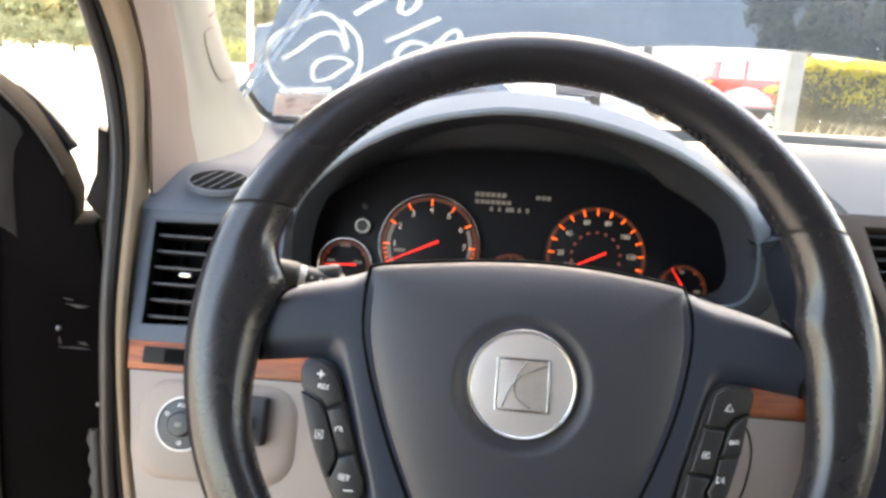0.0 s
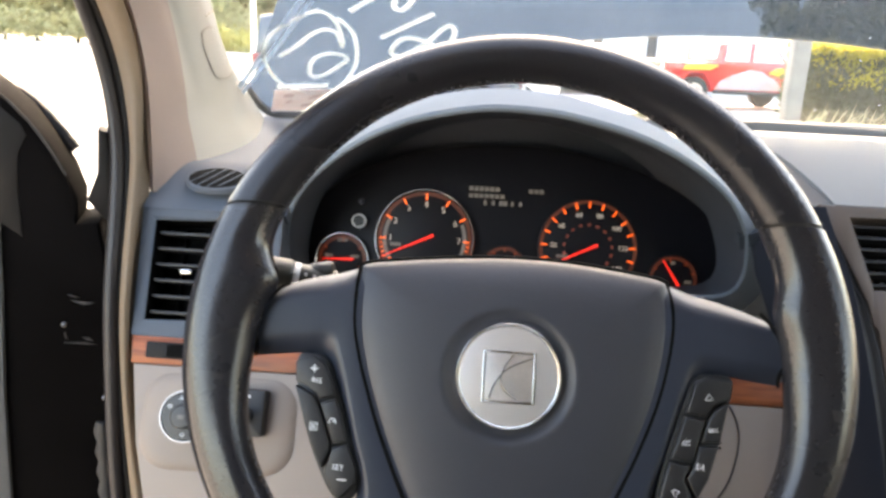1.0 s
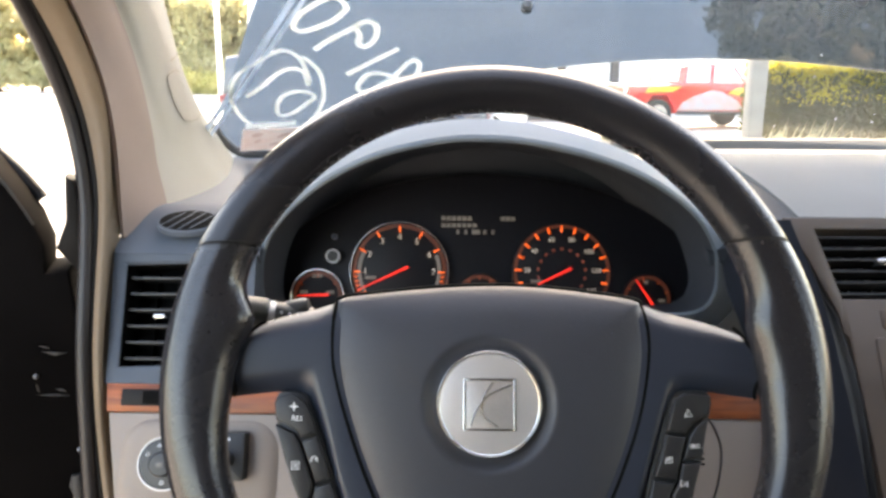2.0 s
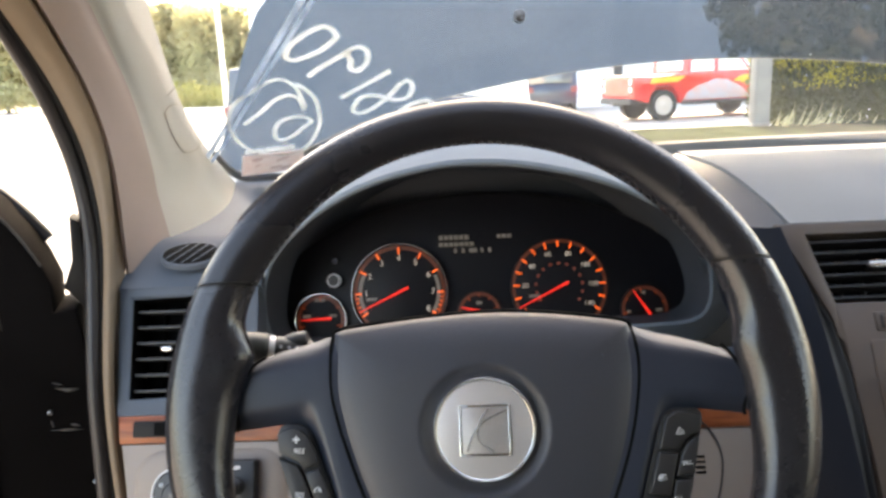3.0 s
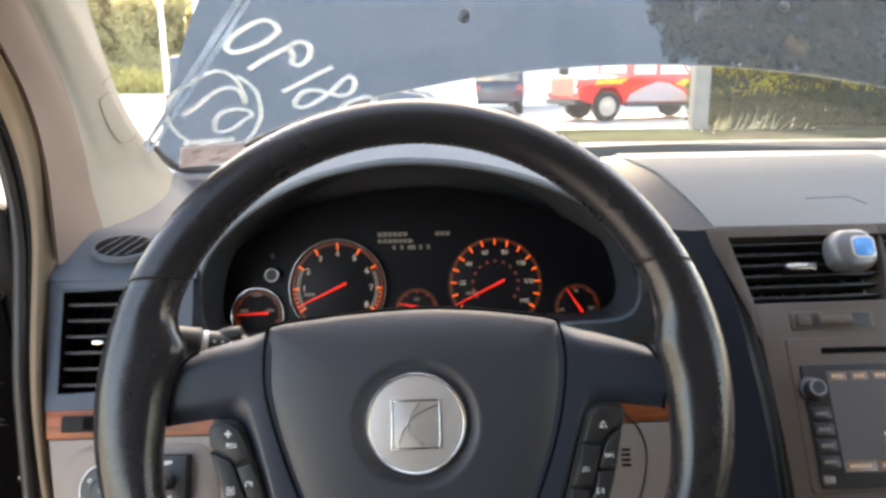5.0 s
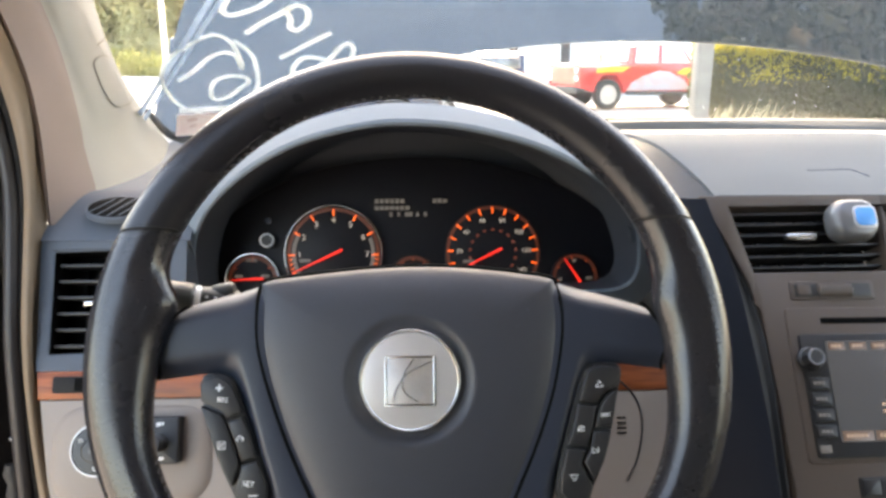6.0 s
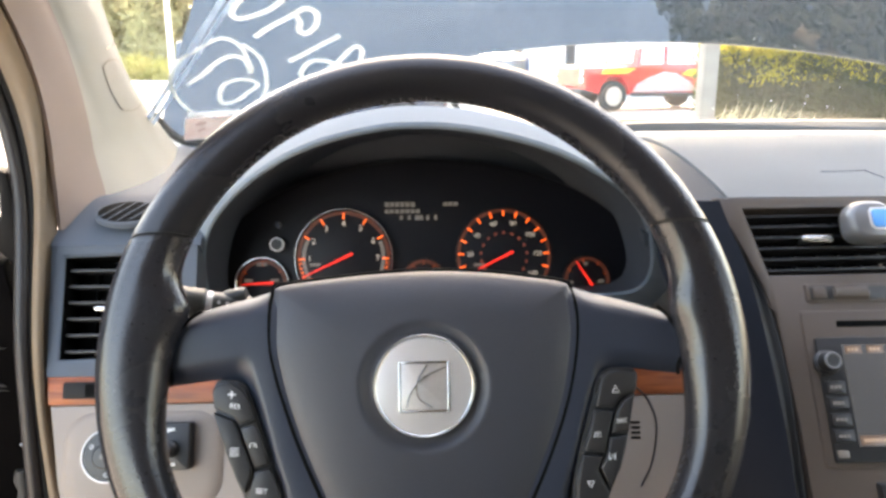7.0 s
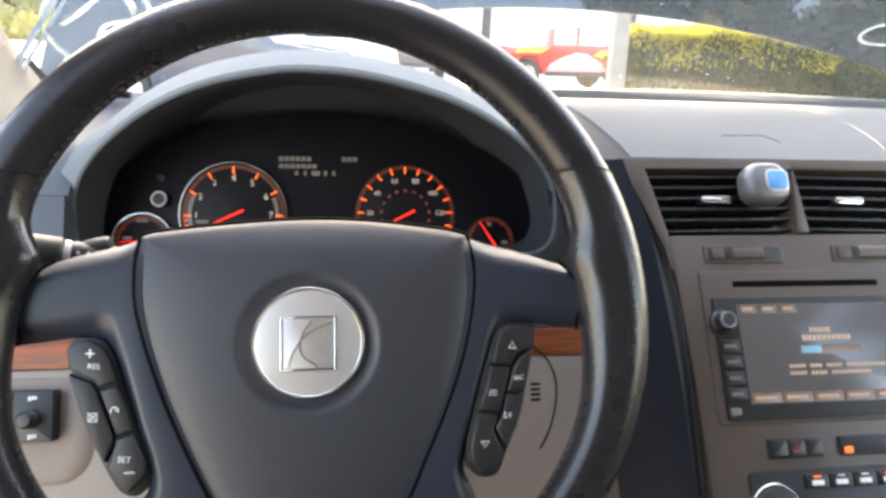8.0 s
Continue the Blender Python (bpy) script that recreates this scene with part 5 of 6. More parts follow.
# ---- the open door ----
def door():
    a = Vector((-0.94, -0.34, 0)).normalized()
    n = Vector((-a.y, a.x, 0))          # towards the seat
    o = Vector((-0.36, 0.25, 0))
    m = Matrix(((a.x, 0, n.x, o.x), (a.y, 0, n.y, o.y), (0, 1, 0, 0), (0, 0, 0, 1)))
    d = thing("door_1", m, "open black driver's door with a rubber hinge boot", "car door", kind="structure")
    top = [(0.008, 0.45), (0.004, 1.00), (0.012, 1.095), (0.030, 1.094), (0.028, 1.116), (0.035, 1.140), (0.047, 1.165), (0.063, 1.190), (0.087, 1.214), (0.14, 1.245), (0.30, 1.27), (0.95, 1.27), (0.95, 0.45)]
    part("panel", plate(top, -0.02, 0.04, 0.006), DOOR, d)
    part("mirror_sail", plate([(0.006, 1.09), (0.022, 1.112), (0.012, 1.136), (0.009, 1.176), (0.002, 1.172), (-0.004, 1.09)], 0.0, 0.03, 0.003), SEAL, d)
    part("sill_trim", tube(spline([(0.036, 1.150, -0.02), (0.060, 1.183, -0.024), (0.085, 1.205, -0.026), (0.14, 1.232, -0.026), (0.4, 1.25, -0.026)], 6), 0.006, 8), BLACK, d)
    part("edge_strip", plate([(0.0886, 1.0955), (0.0917, 1.0425), (0.0994, 0.9354), (0.1038, 0.831), (0.118, 0.50), (0.24, 0.50), (0.24, 1.10)], 0.036, 0.046, 0.003), LIP, d, "grey door card")
    # Upper panel with a real edge; its sheen is painted as a lighter tone
    part("upper_trim", plate([(0.0727, 1.0827), (0.0727, 1.1271), (0.0695, 1.1560), (0.0620, 1.1700), (0.0660, 1.1800), (0.0840, 1.1980), (0.14, 1.230), (0.30, 1.255), (0.30, 1.105), (0.0886, 1.0960)], 0.036, 0.0410, 0.0008), UPPER, d, "upper door panel toned lighter for its sheen")
    part("trim_line", tube(spline([(0.30, 1.266, 0.0400), (0.14, 1.2410, 0.0400), (0.0870, 1.2105, 0.0400), (0.0630, 1.1865, 0.0400), (0.0470, 1.1615, 0.0400), (0.0350, 1.1365, 0.0395)], 5), 0.0011, 6), BOOT, d)
    bm = bmesh.new()
    rings = []
    for k in range(25):
        r = 0.0080 if k % 2 else 0.0052
        rings.append([(0.0255 - 0.00012 * k + r * math.cos(t), 0.645 + 0.0107 * k, 0.040 + r * math.sin(t)) for t in (2 * math.pi * j / 14 for j in range(14))])
    part("hinge_boot", loft(rings, bm=bm), BOOT, d, "ribbed black rubber boot")
    for x, y in ((0.0470, 1.0010), (0.0188, 0.9259)):
        part("bolt", turned([(0.0022, 0), (0.0022, 0.002), (0.001, 0.003)], 12), GREYCASE, d, "", Matrix.Translation((x, y, 0.040)))
    for pts in ([(0.0202, 1.0196), (0.0303, 1.0183), (0.0404, 1.0234), (0.0303, 1.0215)], [(0.0331, 1.0252), (0.0386, 1.0266), (0.0423, 1.0289), (0.0358, 1.0271)], [(0.0220, 0.9792), (0.0349, 0.9806), (0.0487, 0.9834), (0.0340, 0.9824)], [(0.0455, 0.9862), (0.0473, 0.9871), (0.0478, 0.9945), (0.0469, 0.9927)], [(0.0239, 0.9834), (0.0294, 0.9843), (0.0331, 0.9871), (0.0275, 0.9862)]):
        part("scuff", plate(pts, 0.0390, 0.0408, 0.0003), SCUFF, d, "pale grey scuff")


# ---- paint and paper on the windscreen ----
def on_glass(x, y):
    """A place on the glass, from a place given on the flat that the writing was read on: x, and y ahead at slope 0.55."""
    z = 1.2 + 0.55 * (0.585 - y)
    return Vector((x, screen_y(x, z) - 0.004, z))


def writing():
    def stroke(lines, name, label, r=0.0033):
        t = thing(name, Matrix(), label, "window writing", group="paint writing on the windscreen")
        for line in lines:
            pts = spline([(x, screen_y(x, z) - 0.004, z) for x, z in line], 6)
            part("stroke", tube(pts, r, 7, flat=0.35, up=(0, 0.48, 0.88)), CHALK, t)
    return stroke


# Slightly lighter than the door, with the upper sheen put into the colour
UPPER = mat("brown grey door vinyl", (0.0062, 0.0052, 0.0050), 0.55, vary=0.25, scale=14, grain=900, bump=0.25, spec=0.3)
BOOT = mat("dusty rubber", (0.020, 0.0185, 0.018), 0.7, vary=0.3, scale=60, bump=0.1)
SCUFF = mat("pale scuff", (0.040, 0.037, 0.037), 0.6, vary=0.6, scale=300, bump=0, spread=0.3)
CHEEK = mat("navy vinyl", (0.0095, 0.0115, 0.0170), 0.65, vary=0.12, scale=8, grain=1300, bump=0.15, depth=0.0002, spec=0.12)
GREYARM = mat("worn grey plastic", (0.034, 0.036, 0.034), 0.42, vary=0.15, scale=40, bump=0.1)
SCREEN = mat("lit screen", (0.018, 0.022, 0.028), 0.20, vary=0.05, bump=0, glow=(0.30, 0.36, 0.44), power=0.012, spec=0.8)
KEY = mat("screen key", (0.07, 0.05, 0.04), 0.3, bump=0, glow=(0.6, 0.42, 0.34), power=0.010)
AMBER = mat("lit amber print", (0.3, 0.22, 0.16), 0.4, bump=0, glow=(1.0, 0.62, 0.38), power=0.010)
BLUEBAR = mat("lit blue bar", (0.1, 0.3, 0.4), 0.4, bump=0, glow=(0.2, 0.5, 0.6), power=0.015)
RED2 = mat("dull red print", (0.35, 0.02, 0.02), 0.5, bump=0)
BLUE = mat("blue gel", (0.06, 0.28, 0.62), 0.12, vary=0.1, bump=0, coat=0.5)


# ---- outside ----
def leaves(bm, centre, radii, count, size, rng, squash=1.0):
    for _ in range(count):
        while True:
            p = Vector((rng.uniform(-1, 1), rng.uniform(-1, 1), rng.uniform(-1, 1)))
            if 0.35 < p.length < 1:
                break
        c = Vector(centre) + Vector((p.x * radii[0], p.y * radii[1], p.z * radii[2]))
        q = Euler((rng.uniform(0, 6.3), rng.uniform(0, 6.3), rng.uniform(0, 6.3))).to_matrix()
        s = size * rng.uniform(0.6, 1.4)
        v = [bm.verts.new(c + q @ Vector(k)) for k in ((-s, 0, 0), (0, -s * 0.45, s * 0.1), (s, 0, 0), (0, s * 0.45, s * 0.1))]
        bm.faces.new(v)


def hedge():
    rng = random.Random(3)
    h = thing("hedge", Matrix(), "clipped green hedge with sunlit yellow tips", "hedge")
    body, tips = bmesh.new(), bmesh.new()
    def top(x, y):
        return 1.66 + 0.09 * min(1, (x - 7.0) / 1.2) + 0.05 * math.sin(x * 2.1) + 0.04 * math.sin(x * 5.7 + y * 3)
    for _ in range(13000):
        x = rng.uniform(7.05, 22)
        y = 16.5 + abs(rng.gauss(0, 0.22)) + 0.06 * math.sin(x * 3.3)
        leaves(body, (x, y, rng.uniform(0.08, top(x, y) - 0.15)), (0.14, 0.14, 0.14), 4, 0.055, rng)
    for _ in range(1500):
        y = rng.uniform(16.5, 18.3)
        leaves(body, (7.08 + abs(rng.gauss(0, 0.12)), y, rng.uniform(0.08, 1.5)), (0.14, 0.14, 0.14), 4, 0.055, rng)
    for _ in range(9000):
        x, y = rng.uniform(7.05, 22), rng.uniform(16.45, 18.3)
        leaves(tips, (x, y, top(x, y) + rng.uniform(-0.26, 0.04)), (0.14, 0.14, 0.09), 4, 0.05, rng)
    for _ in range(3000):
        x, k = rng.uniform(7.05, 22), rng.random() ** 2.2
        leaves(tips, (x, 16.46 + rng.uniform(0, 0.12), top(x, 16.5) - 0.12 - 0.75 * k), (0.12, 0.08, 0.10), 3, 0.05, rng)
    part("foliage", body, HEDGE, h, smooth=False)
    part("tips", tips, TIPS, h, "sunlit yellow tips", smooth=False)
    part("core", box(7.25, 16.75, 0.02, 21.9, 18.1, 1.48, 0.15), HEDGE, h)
    g = bmesh.new()
    for _ in range(50):
        x, y = 6.7 + rng.random() ** 1.4 * 2.0, rng.uniform(15.4, 16.4)
        a, l = rng.uniform(0.1, 1.25), rng.uniform(0.3, 0.6)
        v = [g.verts.new(p) for p in ((x - 0.022, y, 0), (x + 0.022, y, 0), (x + l * math.sin(a), y + rng.uniform(-0.1, 0.1), l * math.cos(a)))]
        g.faces.new(v)
    solid("dry_grass", g, STRAW, "pale dry grass blades at the foot of the hedge", "grass", kind="stuff", smooth=False)


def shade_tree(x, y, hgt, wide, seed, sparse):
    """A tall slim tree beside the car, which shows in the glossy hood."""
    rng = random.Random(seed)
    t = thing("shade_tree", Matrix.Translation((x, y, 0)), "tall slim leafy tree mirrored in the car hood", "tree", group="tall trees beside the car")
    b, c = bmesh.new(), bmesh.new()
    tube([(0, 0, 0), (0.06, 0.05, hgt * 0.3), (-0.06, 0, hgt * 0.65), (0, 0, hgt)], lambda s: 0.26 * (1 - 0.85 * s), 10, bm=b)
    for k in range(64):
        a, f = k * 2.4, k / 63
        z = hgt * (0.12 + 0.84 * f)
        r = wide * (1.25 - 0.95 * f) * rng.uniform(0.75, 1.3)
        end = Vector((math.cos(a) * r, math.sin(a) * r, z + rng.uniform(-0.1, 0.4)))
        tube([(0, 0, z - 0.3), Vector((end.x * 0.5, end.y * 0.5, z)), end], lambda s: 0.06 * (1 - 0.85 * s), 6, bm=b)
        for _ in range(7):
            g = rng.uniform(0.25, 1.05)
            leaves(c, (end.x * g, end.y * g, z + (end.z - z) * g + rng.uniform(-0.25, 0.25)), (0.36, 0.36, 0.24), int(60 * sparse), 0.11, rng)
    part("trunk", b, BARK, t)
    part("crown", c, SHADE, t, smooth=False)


def wood_edge():
    """The row of trees across the road, each with trunk, limbs and crown, and tall grass before them."""
    rng = random.Random(11)
    for i in range(27):
        x = -60 + i * 2.3 + rng.uniform(-0.8, 0.8)
        y = 76 + (i % 3) * 2.5 + rng.uniform(-1, 1)
        hgt = rng.uniform(9.2, 11.2)
        t = thing("tree", Matrix.Translation((x, y, 0)), "leafy green and yellow roadside tree", "tree", group="trees across the road")
        b = bmesh.new()
        tube([(0, 0, 0), (0.1, 0, hgt * 0.4), (-0.1, 0.1, hgt * 0.8)], lambda s: 0.22 * (1 - 0.8 * s), 8, bm=b)
        for k in range(6):
            a = rng.uniform(0, 6.3)
            z = hgt * rng.uniform(0.3, 0.6)
            tube([(0, 0, z), (math.cos(a) * 1.0, math.sin(a) * 1.0, z + 1.0), (math.cos(a) * 1.8, math.sin(a) * 1.8, z + 1.6)], lambda s: 0.08 * (1 - 0.8 * s), 5, bm=b)
        part("trunk", b, BARK, t)
        c = bmesh.new()
        for _ in range(64):
            a, z = rng.uniform(0, 6.3), hgt * rng.uniform(0.12, 0.95)
            r = rng.uniform(0, 2.7) * (1.15 - 0.55 * z / hgt)
            leaves(c, (math.cos(a) * r, math.sin(a) * r, z), (1.3, 1.3, 1.0), 110, 0.25, rng)
        part("crown", c, TREE, t, smooth=False)
    g = bmesh.new()
    for _ in range(700):
        x, y = rng.uniform(-35, 3), rng.uniform(66, 73)
        hgt = 0.4 + rng.uniform(0.6, 1.9)
        a = rng.uniform(0, 3.14)
        v = [g.verts.new((x + k * 0.20 * math.cos(a), y + k * 0.20 * math.sin(a), z)) for k, z in ((-1, 0), (1, 0), (0.6 + rng.uniform(-1, 1), hgt))]
        g.faces.new(v)
    for _ in range(1000):
        x, y = rng.uniform(-35, 3), rng.uniform(66, 72)
        leaves(g, (x, y, rng.random() ** 1.5 * 2.0), (0.9, 0.6, 0.6), 26, 0.17, rng)
    solid("tall_grass", g, TALL, "tall yellow-green weeds and bushes along the road", "grass", kind="stuff", smooth=False)
    g = bmesh.new()
    for _ in range(800):
        x, y = rng.uniform(-62, 3), rng.uniform(72.6, 74.2)
        leaves(g, (x, y, 0.4 + 2.6 * rng.random() ** 0.7), (0.8, 0.4, 0.5), 22, 0.17, rng)
    solid("dry_reeds", g, STRAW, "pale dry reeds at the foot of the roadside trees", "grass", kind="stuff", smooth=False)


def lamp_post():
    p = thing("street_lamp", Matrix.Translation((-11.1, 35, 0)), "tall pale grey street lamp post", "street lamp")
    part("pole", tube([(0, 0, 0), (0, 0, 4), (0, 0, 8.2)], lambda s: 0.13 - 0.04 * s, 14, up=(0, 1, 0)), WHITEPAINT, p)
    part("arm", tube([(0, 0, 8.1), (-0.8, 0, 8.3), (-1.7, 0, 8.3)], 0.05, 8), WHITEPAINT, p)
    part("lamp_head", box(-2.3, -0.15, 8.2, -1.6, 0.15, 8.36, 0.06), SILVER, p)


def truck():
    m = Matrix.Translation((4.35, 19.6, 0)) @ Matrix.Rotation(radians(17), 4, "Z")
    t = thing("pickup_car", m, "red parked pickup with printed sides", "car")
    side = [(0.25, 0.60), (0.22, 1.00), (0.24, 1.20), (1.84, 1.22), (1.90, 1.70), (2.02, 1.78), (3.30, 1.78), (3.46, 1.72), (3.90, 1.24), (5.00, 1.14), (5.25, 1.00), (5.30, 0.52), (4.85, 0.46), (4.77, 0.66), (4.59, 0.90), (4.17, 0.90), (3.97, 0.66), (3.92, 0.44), (1.63, 0.44), (1.58, 0.66), (1.38, 0.92), (0.96, 0.92), (0.76, 0.66), (0.71, 0.48)]
    turn = Matrix.Rotation(radians(90), 4, "X")
    part("body", plate(side, -1.78, 0.0, 0.06), REDPAINT, t, "", turn)
    for pts in ([(1.94, 1.26), (1.98, 1.70), (2.66, 1.71), (2.66, 1.26)], [(2.80, 1.26), (2.80, 1.71), (3.36, 1.69), (3.76, 1.26)]):
        part("window", plate(pts, -0.01, 0.008, 0.003), PALEGLASS, t, "side window, pale for the mirrored sky", turn)
    part("bed_floor", box(0.34, 0.12, 1.16, 1.80, 1.66, 1.235, 0.02), BLACK, t, "black open load bed")
    part("rear_window", box(1.83, 0.25, 1.30, 1.92, 1.50, 1.66, 0.02), PALEGLASS, t, "cab rear window, pale for the mirrored sky")
    part("graphic", plate([(1.72, 0.52), (1.85, 0.72), (2.20, 0.90), (2.75, 1.06), (3.10, 1.02), (3.60, 0.78), (3.85, 0.52)], 0, 0.008, 0.002), GRAPHIC, t, "pale printed side graphic", turn)
    part("graphic", plate([(0.72, 1.00), (0.80, 1.13), (1.80, 1.16), (1.55, 1.02)], 0, 0.008, 0.002), YELLOW, t, "yellow side graphic", turn)
    part("graphic", plate([(3.30, 0.98), (3.55, 1.12), (3.95, 1.14), (3.75, 0.90)], 0, 0.009, 0.002), YELLOW, t, "orange side graphic", turn)
    for y0 in (0.10, 1.55):
        for z0 in (0.78, 0.98):
            part("tail_lamp", box(0.20, y0, z0, 0.30, y0 + 0.13, z0 + 0.15, 0.03), PRINT, t, "pale tail lamp")
    part("tailgate", box(0.195, 0.24, 0.70, 0.30, 1.54, 1.16, 0.03), FADEDRED, t, "faded orange printed tailgate")
    part("bumper", box(0.14, 0.04, 0.46, 0.46, 1.72, 0.62, 0.05), BLACK, t)
    for z0 in (0.05, -1.80):
        part("sill", tube([(1.66, -z0 - 0.02, 0.46), (3.9, -z0 - 0.02, 0.44)], 0.05, 8), BLACK, t)
    for x in (1.17, 4.38):
        for y, s in ((0.02, 1), (1.76, -1)):
            w = part("wheel", turned([(0.20, -0.24), (0.38, -0.24), (0.41, -0.20), (0.41, -0.04), (0.38, 0.0), (0.27, 0.0), (0.26, -0.03)], 32), TYRE, t, "", Matrix.Translation((x, y, 0.41)) @ Matrix.Rotation(radians(90 * s), 4, "X"))
            part("rim", turned([(0.26, -0.06), (0.26, -0.015), (0.20, -0.03), (0.10, -0.02), (0.07, 0.0), (0.002, 0.002)], 24), SILVER, w, "silver wheel rim")


def buildings():
    b = thing("shop_building", Matrix.Translation((0, 30, 0)), "low white shop building with large windows", "building")
    part("wall", box(-3.0, 1.0, 0, 18.0, 7.0, 3.6, 0.05), WHITEPAINT, b)
    part("roof", box(-3.4, 0.2, 3.6, 18.4, 7.4, 3.95, 0.05), SILVER, b)
    for i in range(9):
        x = -2.4 + i * 2.2
        part("window", box(x, 0.9, 0.5, x + 1.8, 1.02, 2.9, 0.02), PALEGLASS, b, "shop window, pale for the mirrored sky")
    for x in (-0.6, 4.3, 6.45, 12.7):
        part("post", box(x - 0.17, 0.62, 0, x + 0.17, 0.86, 3.6, 0.02), POST, b, "dark post")
    c = thing("concrete_column", Matrix.Translation((6.45, 16.0, 0)), "pale grey concrete column beside the hedge", "column")
    part("shaft", box(-0.17, -0.17, 0.0, 0.17, 0.17, 3.4, 0.03), CONCRETE, c)
    part("foot", box(-0.20, -0.20, 0.0, 0.20, 0.20, 0.12, 0.03), CONCRETE, c)


def car(m, paint, label, scale=1.0, upright=0.0):
    """A parked five-door car, side on, its tail at the start of x."""
    t = thing("parked_car", m @ Matrix.Diagonal((scale, 1, scale, 1)), label, "car", group="parked cars")
    side = [(0.05, 0.45), (0.0, 0.80), (0.06 * (1 - upright), 1.05), (0.30 - 0.24 * upright, 1.62), (0.55, 1.70), (2.30, 1.70), (2.60, 1.60), (3.15, 1.12), (4.15, 1.00), (4.42, 0.82), (4.45, 0.42), (4.1, 0.36), (4.04, 0.56), (3.85, 0.74), (3.55, 0.74), (3.36, 0.56), (3.30, 0.34), (1.24, 0.34), (1.18, 0.56), (0.98, 0.74), (0.70, 0.74), (0.50, 0.56), (0.44, 0.38)]
    turn = Matrix.Rotation(radians(90), 4, "X")
    part("body", plate(side, -1.7, 0.0, 0.05), paint, t, "", turn)
    for pts in ([(0.34, 1.12), (0.50, 1.58), (1.15, 1.60), (1.15, 1.12)], [(1.22, 1.12), (1.22, 1.60), (2.05, 1.60), (2.05, 1.12)], [(2.12, 1.12), (2.12, 1.60), (2.45, 1.56), (2.95, 1.12)]):
        part("window", plate(pts, -0.01, 0.006, 0.003), CARGLASS, t, "", turn)
    for y in (-0.02, 1.40):
        part("tail_lamp", box(-0.03, y, 0.84, 0.16, y + 0.22, 1.03, 0.02), TAILRED, t, "red tail lamp")
    part("rear_window", box(0.03, 0.15, 1.14, 0.30, 1.55, 1.52, 0.03), CARGLASS, t)
    for x in (0.85, 3.70):
        for y, s in ((0.0, 1), (1.7, -1)):
            w = part("wheel", turned([(0.18, -0.2), (0.32, -0.2), (0.34, -0.17), (0.34, -0.03), (0.32, 0.0), (0.23, 0.0), (0.22, -0.03)], 28), TYRE, t, "", Matrix.Translation((x, y, 0.34)) @ Matrix.Rotation(radians(90 * s), 4, "X"))
            part("rim", turned([(0.22, -0.06), (0.22, -0.015), (0.10, -0.02), (0.06, 0.0), (0.002, 0.002)], 20), SILVER, w, "silver wheel rim")


def white_van():
    """A tall white box van side on, with red lettering, a dark lower panel and an orange side lamp."""
    t = thing("white_van", Matrix.Translation((-3.45, 14.0, 0)), "tall white box van with red lettering and a dark lower panel", "van", group="parked cars")
    side = [(-0.62, 0.30), (-0.62, 0.90), (-0.60, 1.50), (-0.44, 3.10), (-0.30, 3.35), (4.40, 3.35), (4.66, 3.10), (4.74, 1.00), (4.80, 0.66), (4.76, 0.30), (4.40, 0.30), (4.28, 0.54), (4.05, 0.66), (3.82, 0.54), (3.70, 0.30), (1.25, 0.30), (1.13, 0.54), (0.90, 0.66), (0.67, 0.54), (0.55, 0.30)]
    turn = Matrix.Rotation(radians(90), 4, "X")
    part("body", plate(side, -1.8, 0.0, 0.05), WHITEPAINT, t, "", turn)
    part("lower_panel", plate(rounded(2.40, 0.54, 3.62, 0.72, 0.03), -0.01, 0.012, 0.004), CARGLASS, t, "dark lower side panel", turn)
    part("panel_bar", plate([(3.06, 0.545), (3.42, 0.715), (3.50, 0.715), (3.14, 0.545)], 0.0, 0.018, 0.003), WHITEPAINT, t, "", turn)
    part("side_lamp", plate(rounded(2.66, 0.455, 3.40, 0.525, 0.02), 0.0, 0.014, 0.004), YELLOW, t, "orange side lamp", turn)
    bm = bmesh.new()
    for k in range(6):
        box(0.63 + 0.15 * k, 0.55, 0.0, 0.74 + 0.15 * k, 0.66, 0.008, 0.002, bm)
    part("lettering", bm, REDPAINT, t, "red lettering", turn)
    part("window", plate([(3.05, 1.22), (3.10, 1.80), (3.72, 1.80), (4.20, 1.22)], -0.01, 0.010, 0.003), CARGLASS, t, "dark cab window", turn)
    for x in (0.90, 4.05):
        w = part("wheel", turned([(0.19, -0.2), (0.31, -0.2), (0.33, -0.17), (0.33, -0.03), (0.31, 0.0), (0.22, 0.0), (0.21, -0.03)], 28), TYRE, t, "", Matrix.Translation((x, 0.0, 0.33)) @ Matrix.Rotation(radians(90), 4, "X"))
        part("rim", turned([(0.21, -0.06), (0.21, -0.015), (0.10, -0.02), (0.06, 0.0), (0.002, 0.002)], 20), SILVER, w, "silver wheel rim")


def parked():
    car(Matrix.Translation((-3.92, 12.0, 0)) @ Matrix.Rotation(radians(-6), 4, "Z"), DARKBLUE, "dark blue parked car behind the raised hood", 1.0, 0.8)
    car(Matrix.Translation((3.75, 24.0, 0)) @ Matrix.Rotation(radians(84), 4, "Z"), DARKBLUE, "dark blue parked car seen from behind", 0.95)
    white_van()


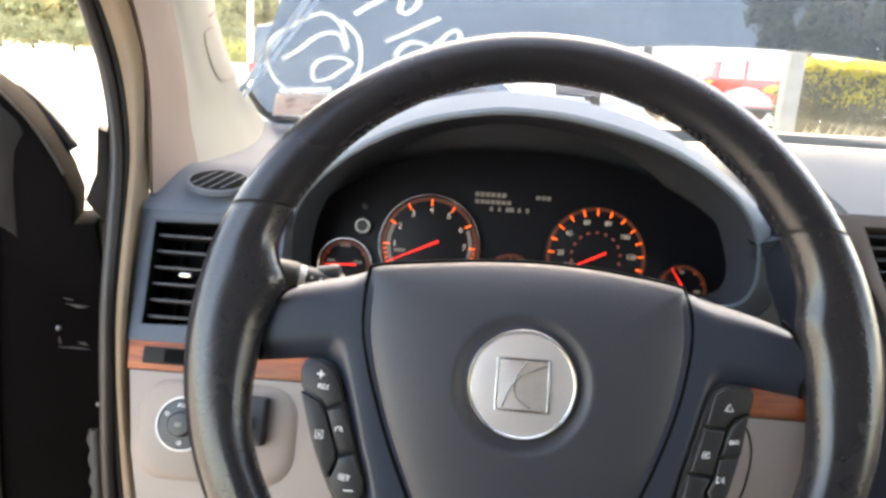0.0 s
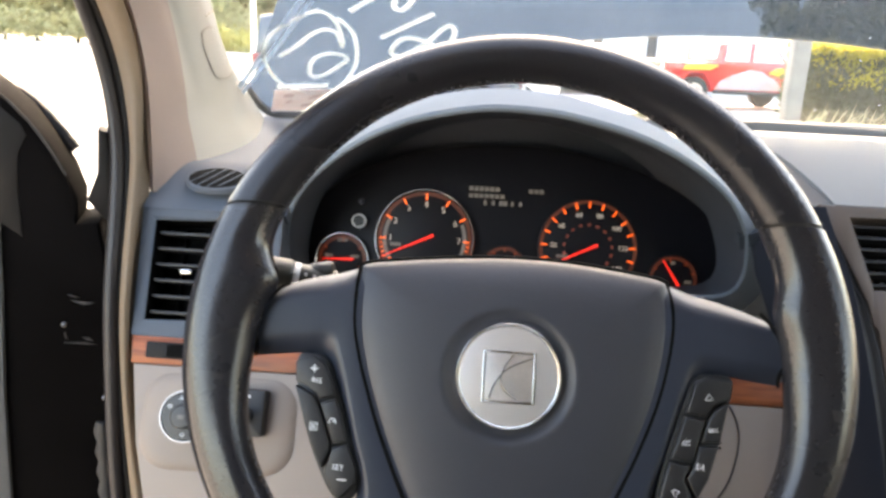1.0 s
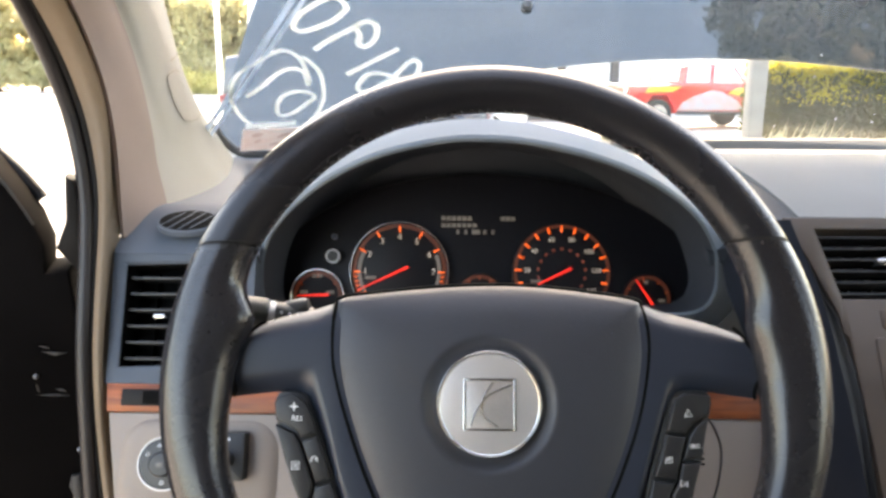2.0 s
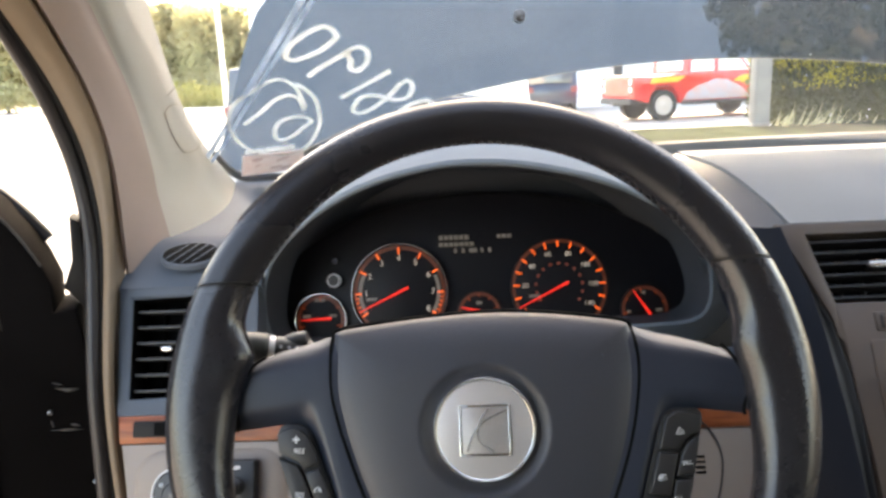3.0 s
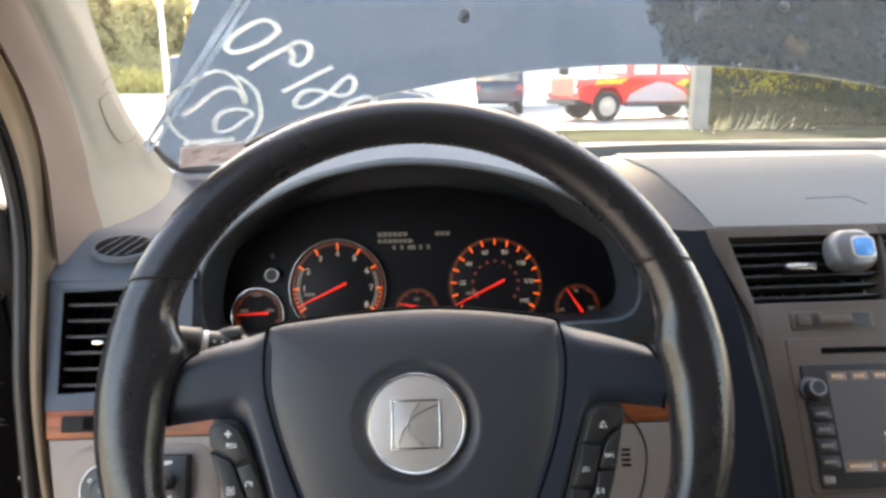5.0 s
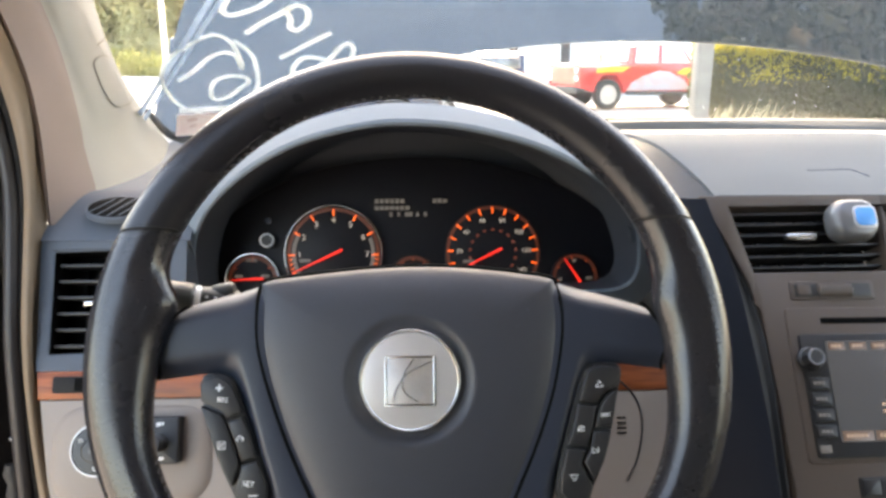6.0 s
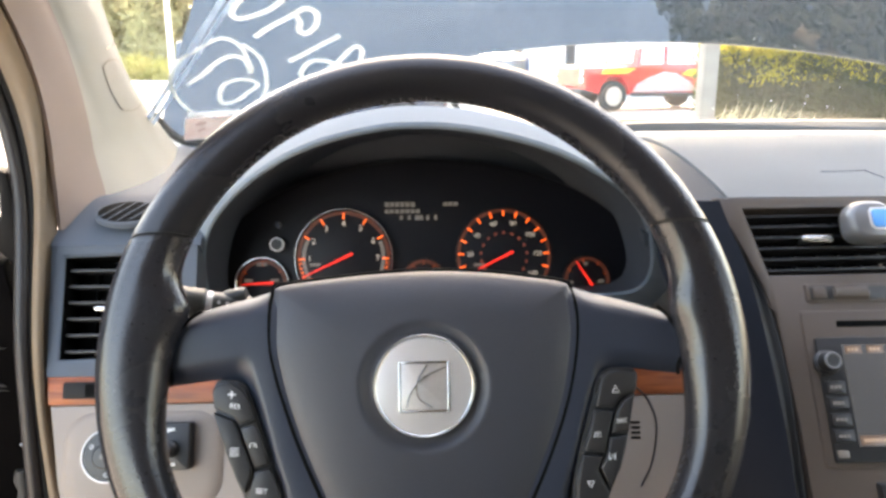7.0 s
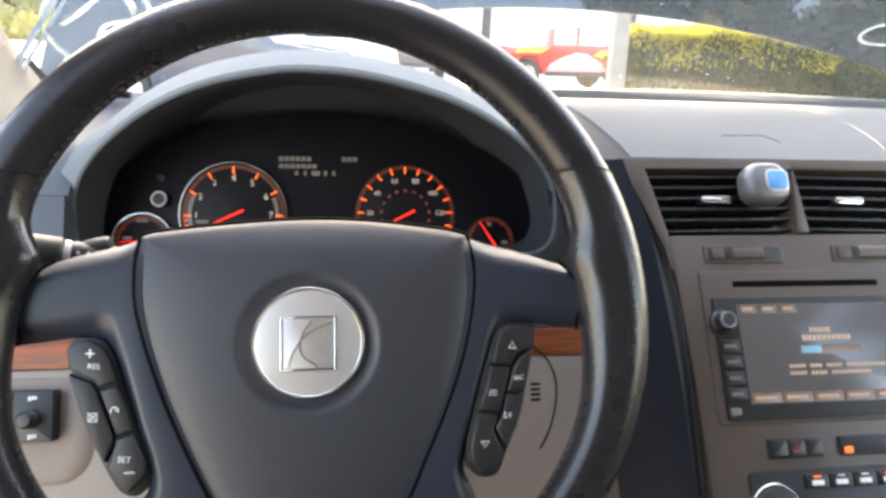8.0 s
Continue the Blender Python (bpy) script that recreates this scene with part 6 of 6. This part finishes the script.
TALL = thin_mat("tall weeds", (0.34, 0.34, 0.11), (0.52, 0.43, 0.18), 0.5, 0.45)
GRAPHIC = mat("pale printed film", (0.26, 0.30, 0.38), 0.3, vary=0.5, scale=4, bump=0, second=(0.46, 0.27, 0.24))
FADEDRED = mat("faded orange red paint", (0.24, 0.085, 0.060), 0.6, vary=0.4, scale=5, bump=0, second=(0.32, 0.19, 0.155), spec=0.2)
YELLOW = mat("yellow film", (0.7, 0.45, 0.05), 0.3, vary=0.3, scale=5, bump=0)
# Window glass with the bright sky reflection put into its pale colour
PALEGLASS = mat("glass coloured as sky reflection", (0.6, 0.63, 0.66), 0.1, vary=0.1, bump=0)
CONCRETE = mat("pale concrete", (0.185, 0.178, 0.165), 0.85, vary=0.2, scale=3, grain=60, bump=0.3, depth=0.003)
TAILRED = mat("dull red lamp glass", (0.16, 0.012, 0.010), 0.3, vary=0.2, bump=0)
DARKBLUE = mat("dark blue car paint", (0.016, 0.026, 0.05), 0.25, vary=0.1, bump=0, coat=0.4)
POST = mat("dark grey painted post", (0.045, 0.043, 0.042), 0.7, vary=0.2, scale=3, bump=0.1)
STRAW = thin_mat("dry straw", (0.55, 0.50, 0.32), (0.35, 0.34, 0.16), 3, 0.4)


FADED = mat("faded red print", (0.60, 0.47, 0.43), 0.6, bump=0)
STICKER = thin_mat("pale reddish printed paper", (0.64, 0.53, 0.49), (0.80, 0.76, 0.72), 60, 0.45)

# ---- the place ----
ground()
shell()
windscreen()
pillar_trim()
body_seal()
hood()
dash = dashboard()
binnacle(dash)
steering_wheel()
column()
stalk()
gauges()
centre_stack()
freshener()
door()
hedge()
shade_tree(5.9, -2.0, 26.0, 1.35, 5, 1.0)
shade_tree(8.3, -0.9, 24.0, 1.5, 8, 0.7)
wood_edge()
lamp_post()
truck()
buildings()
parked()
paint = writing()
paint([[(-0.192, 1.314), (-0.184, 1.322), (-0.168, 1.331), (-0.149, 1.338), (-0.139, 1.337), (-0.135, 1.331), (-0.138, 1.327), (-0.153, 1.318), (-0.173, 1.311), (-0.188, 1.308), (-0.193, 1.311), (-0.192, 1.314)]], "letter_o", "hand-painted white letter O on the windscreen")
paint([[(-0.179, 1.291), (-0.160, 1.301), (-0.135, 1.312), (-0.126, 1.316)], [(-0.132, 1.311), (-0.125, 1.317), (-0.116, 1.319), (-0.109, 1.316), (-0.109, 1.309), (-0.114, 1.301), (-0.124, 1.295), (-0.130, 1.296), (-0.131, 1.300), (-0.128, 1.305), (-0.130, 1.312)]], "letter_p", "hand-painted white letter P on the windscreen")
paint([[(-0.152, 1.265), (-0.134, 1.273), (-0.112, 1.283), (-0.089, 1.293)]], "figure_one", "hand-painted white figure 1 on the windscreen")
paint([[(-0.078, 1.279), (-0.071, 1.282), (-0.066, 1.277), (-0.069, 1.267), (-0.077, 1.260), (-0.090, 1.259), (-0.103, 1.263), (-0.116, 1.266), (-0.129, 1.264), (-0.140, 1.255), (-0.144, 1.248), (-0.139, 1.244), (-0.128, 1.246), (-0.114, 1.253), (-0.098, 1.263), (-0.088, 1.271), (-0.080, 1.278)]], "figure_eight", "hand-painted white figure 8 on the windscreen")
paint([[(-0.094, 1.238), (-0.079, 1.249), (-0.062, 1.255), (-0.049, 1.256), (-0.045, 1.251), (-0.054, 1.244), (-0.073, 1.234), (-0.090, 1.231), (-0.094, 1.237)]], "figure_nought", "hand-painted white figure 0 behind the wheel rim")
paint([[(-0.197, 1.256), (-0.197, 1.264), (-0.197, 1.276), (-0.202, 1.285), (-0.212, 1.289), (-0.225, 1.286), (-0.240, 1.279), (-0.259, 1.270), (-0.276, 1.259), (-0.289, 1.243), (-0.294, 1.230), (-0.293, 1.211), (-0.284, 1.199), (-0.262, 1.191), (-0.236, 1.192), (-0.213, 1.205), (-0.194, 1.226), (-0.186, 1.241), (-0.182, 1.262), (-0.186, 1.274), (-0.195, 1.283)]], "painted_circle", "hand-painted white circle on the windscreen", 0.0026)
paint([[(-0.274, 1.238), (-0.252, 1.250), (-0.230, 1.264), (-0.215, 1.270), (-0.205, 1.270), (-0.200, 1.265), (-0.200, 1.252)]], "figure_one", "hand-painted white figure 1 inside the circle", 0.0028)
paint([[(-0.244, 1.229), (-0.233, 1.239), (-0.214, 1.244), (-0.200, 1.241), (-0.199, 1.236), (-0.210, 1.229), (-0.230, 1.217), (-0.246, 1.213), (-0.249, 1.218), (-0.244, 1.229)]], "figure_nought", "hand-painted white figure 0 inside the circle", 0.0028)
paint([[(0.745, 1.279), (0.735, 1.275), (0.732, 1.267), (0.739, 1.260), (0.756, 1.255), (0.781, 1.254)]], "paint_loop", "hand-painted white loop on the windscreen", 0.0026)


# Pale line laid on the glass for a highlight along the hood edge
def streak(x0, y0, x1, y1, w, name, label):
    t = thing(name, Matrix(), label, "windscreen mark")
    part("film", tube([on_glass(x0 + (x1 - x0) * k / 12, y0 + (y1 - y0) * k / 12) for k in range(13)], w, 6, flat=0.15, up=(0, 0.48, 0.88)), HIGHLIGHT, t)


streak(-0.352, 0.611, -0.148, 0.280, 0.0032, "highlight_line", "thin pale line painted for a highlight at the windscreen edge")
streak(-0.343, 0.611, -0.138, 0.280, 0.0022, "highlight_line", "thin pale line painted for a highlight at the windscreen edge")


def sticker():
    t = thing("inspection_sticker", Matrix(), "small reddish printed sticker on the windscreen corner", "sticker")
    def f(u, v):
        return on_glass(-0.301 + 0.077 * u - (0.019 - 0.004 * u) * v, 0.597 - 0.007 * u + 0.058 * v)
    part("paper", sheet(f, 6, 4, 0.0006), STICKER, t)
    rng = random.Random(4)
    for k in range(9):
        x, y, w = rng.uniform(0.004, 0.052), rng.uniform(0.008, 0.046), rng.uniform(0.006, 0.018)
        def g(u, v, x=x, y=y, w=w):
            return on_glass(-0.301 + x + w * u - 0.017 * (y / 0.058 + 0.1 * v), 0.597 - 0.006 * u + y + 0.006 * v) - Vector((0, 0.0012, 0.0012))
        part("print_bar", sheet(g, 3, 1, 0.0004), FADED, t)
    def h(u, v):
        return on_glass(-0.294 + 0.062 * u - 0.003 * v, 0.5835 - 0.007 * u + 0.010 * v)
    part("edge_strip", sheet(h, 6, 1, 0.0005), CHALK, t, "white strip below the print")


sticker()


def specks():
    rng = random.Random(21)
    bm = bmesh.new()
    for _ in range(15):
        x, z = rng.uniform(0.38, 0.80), rng.uniform(1.19, 1.30)
        r = rng.uniform(0.0004, 0.0012)
        p = Vector((x, screen_y(x, z) - 0.004, z))
        bm.faces.new([bm.verts.new(p + Vector((r * math.cos(a) * 1.2, -0.48 * r * math.sin(a), 0.88 * r * math.sin(a)))) for a in (radians(60 * k) for k in range(6))])
    solid("glass_specks", bm, CHALK, "small pale dirt specks on the windscreen", "dirt", kind="stuff", smooth=False)


specks()
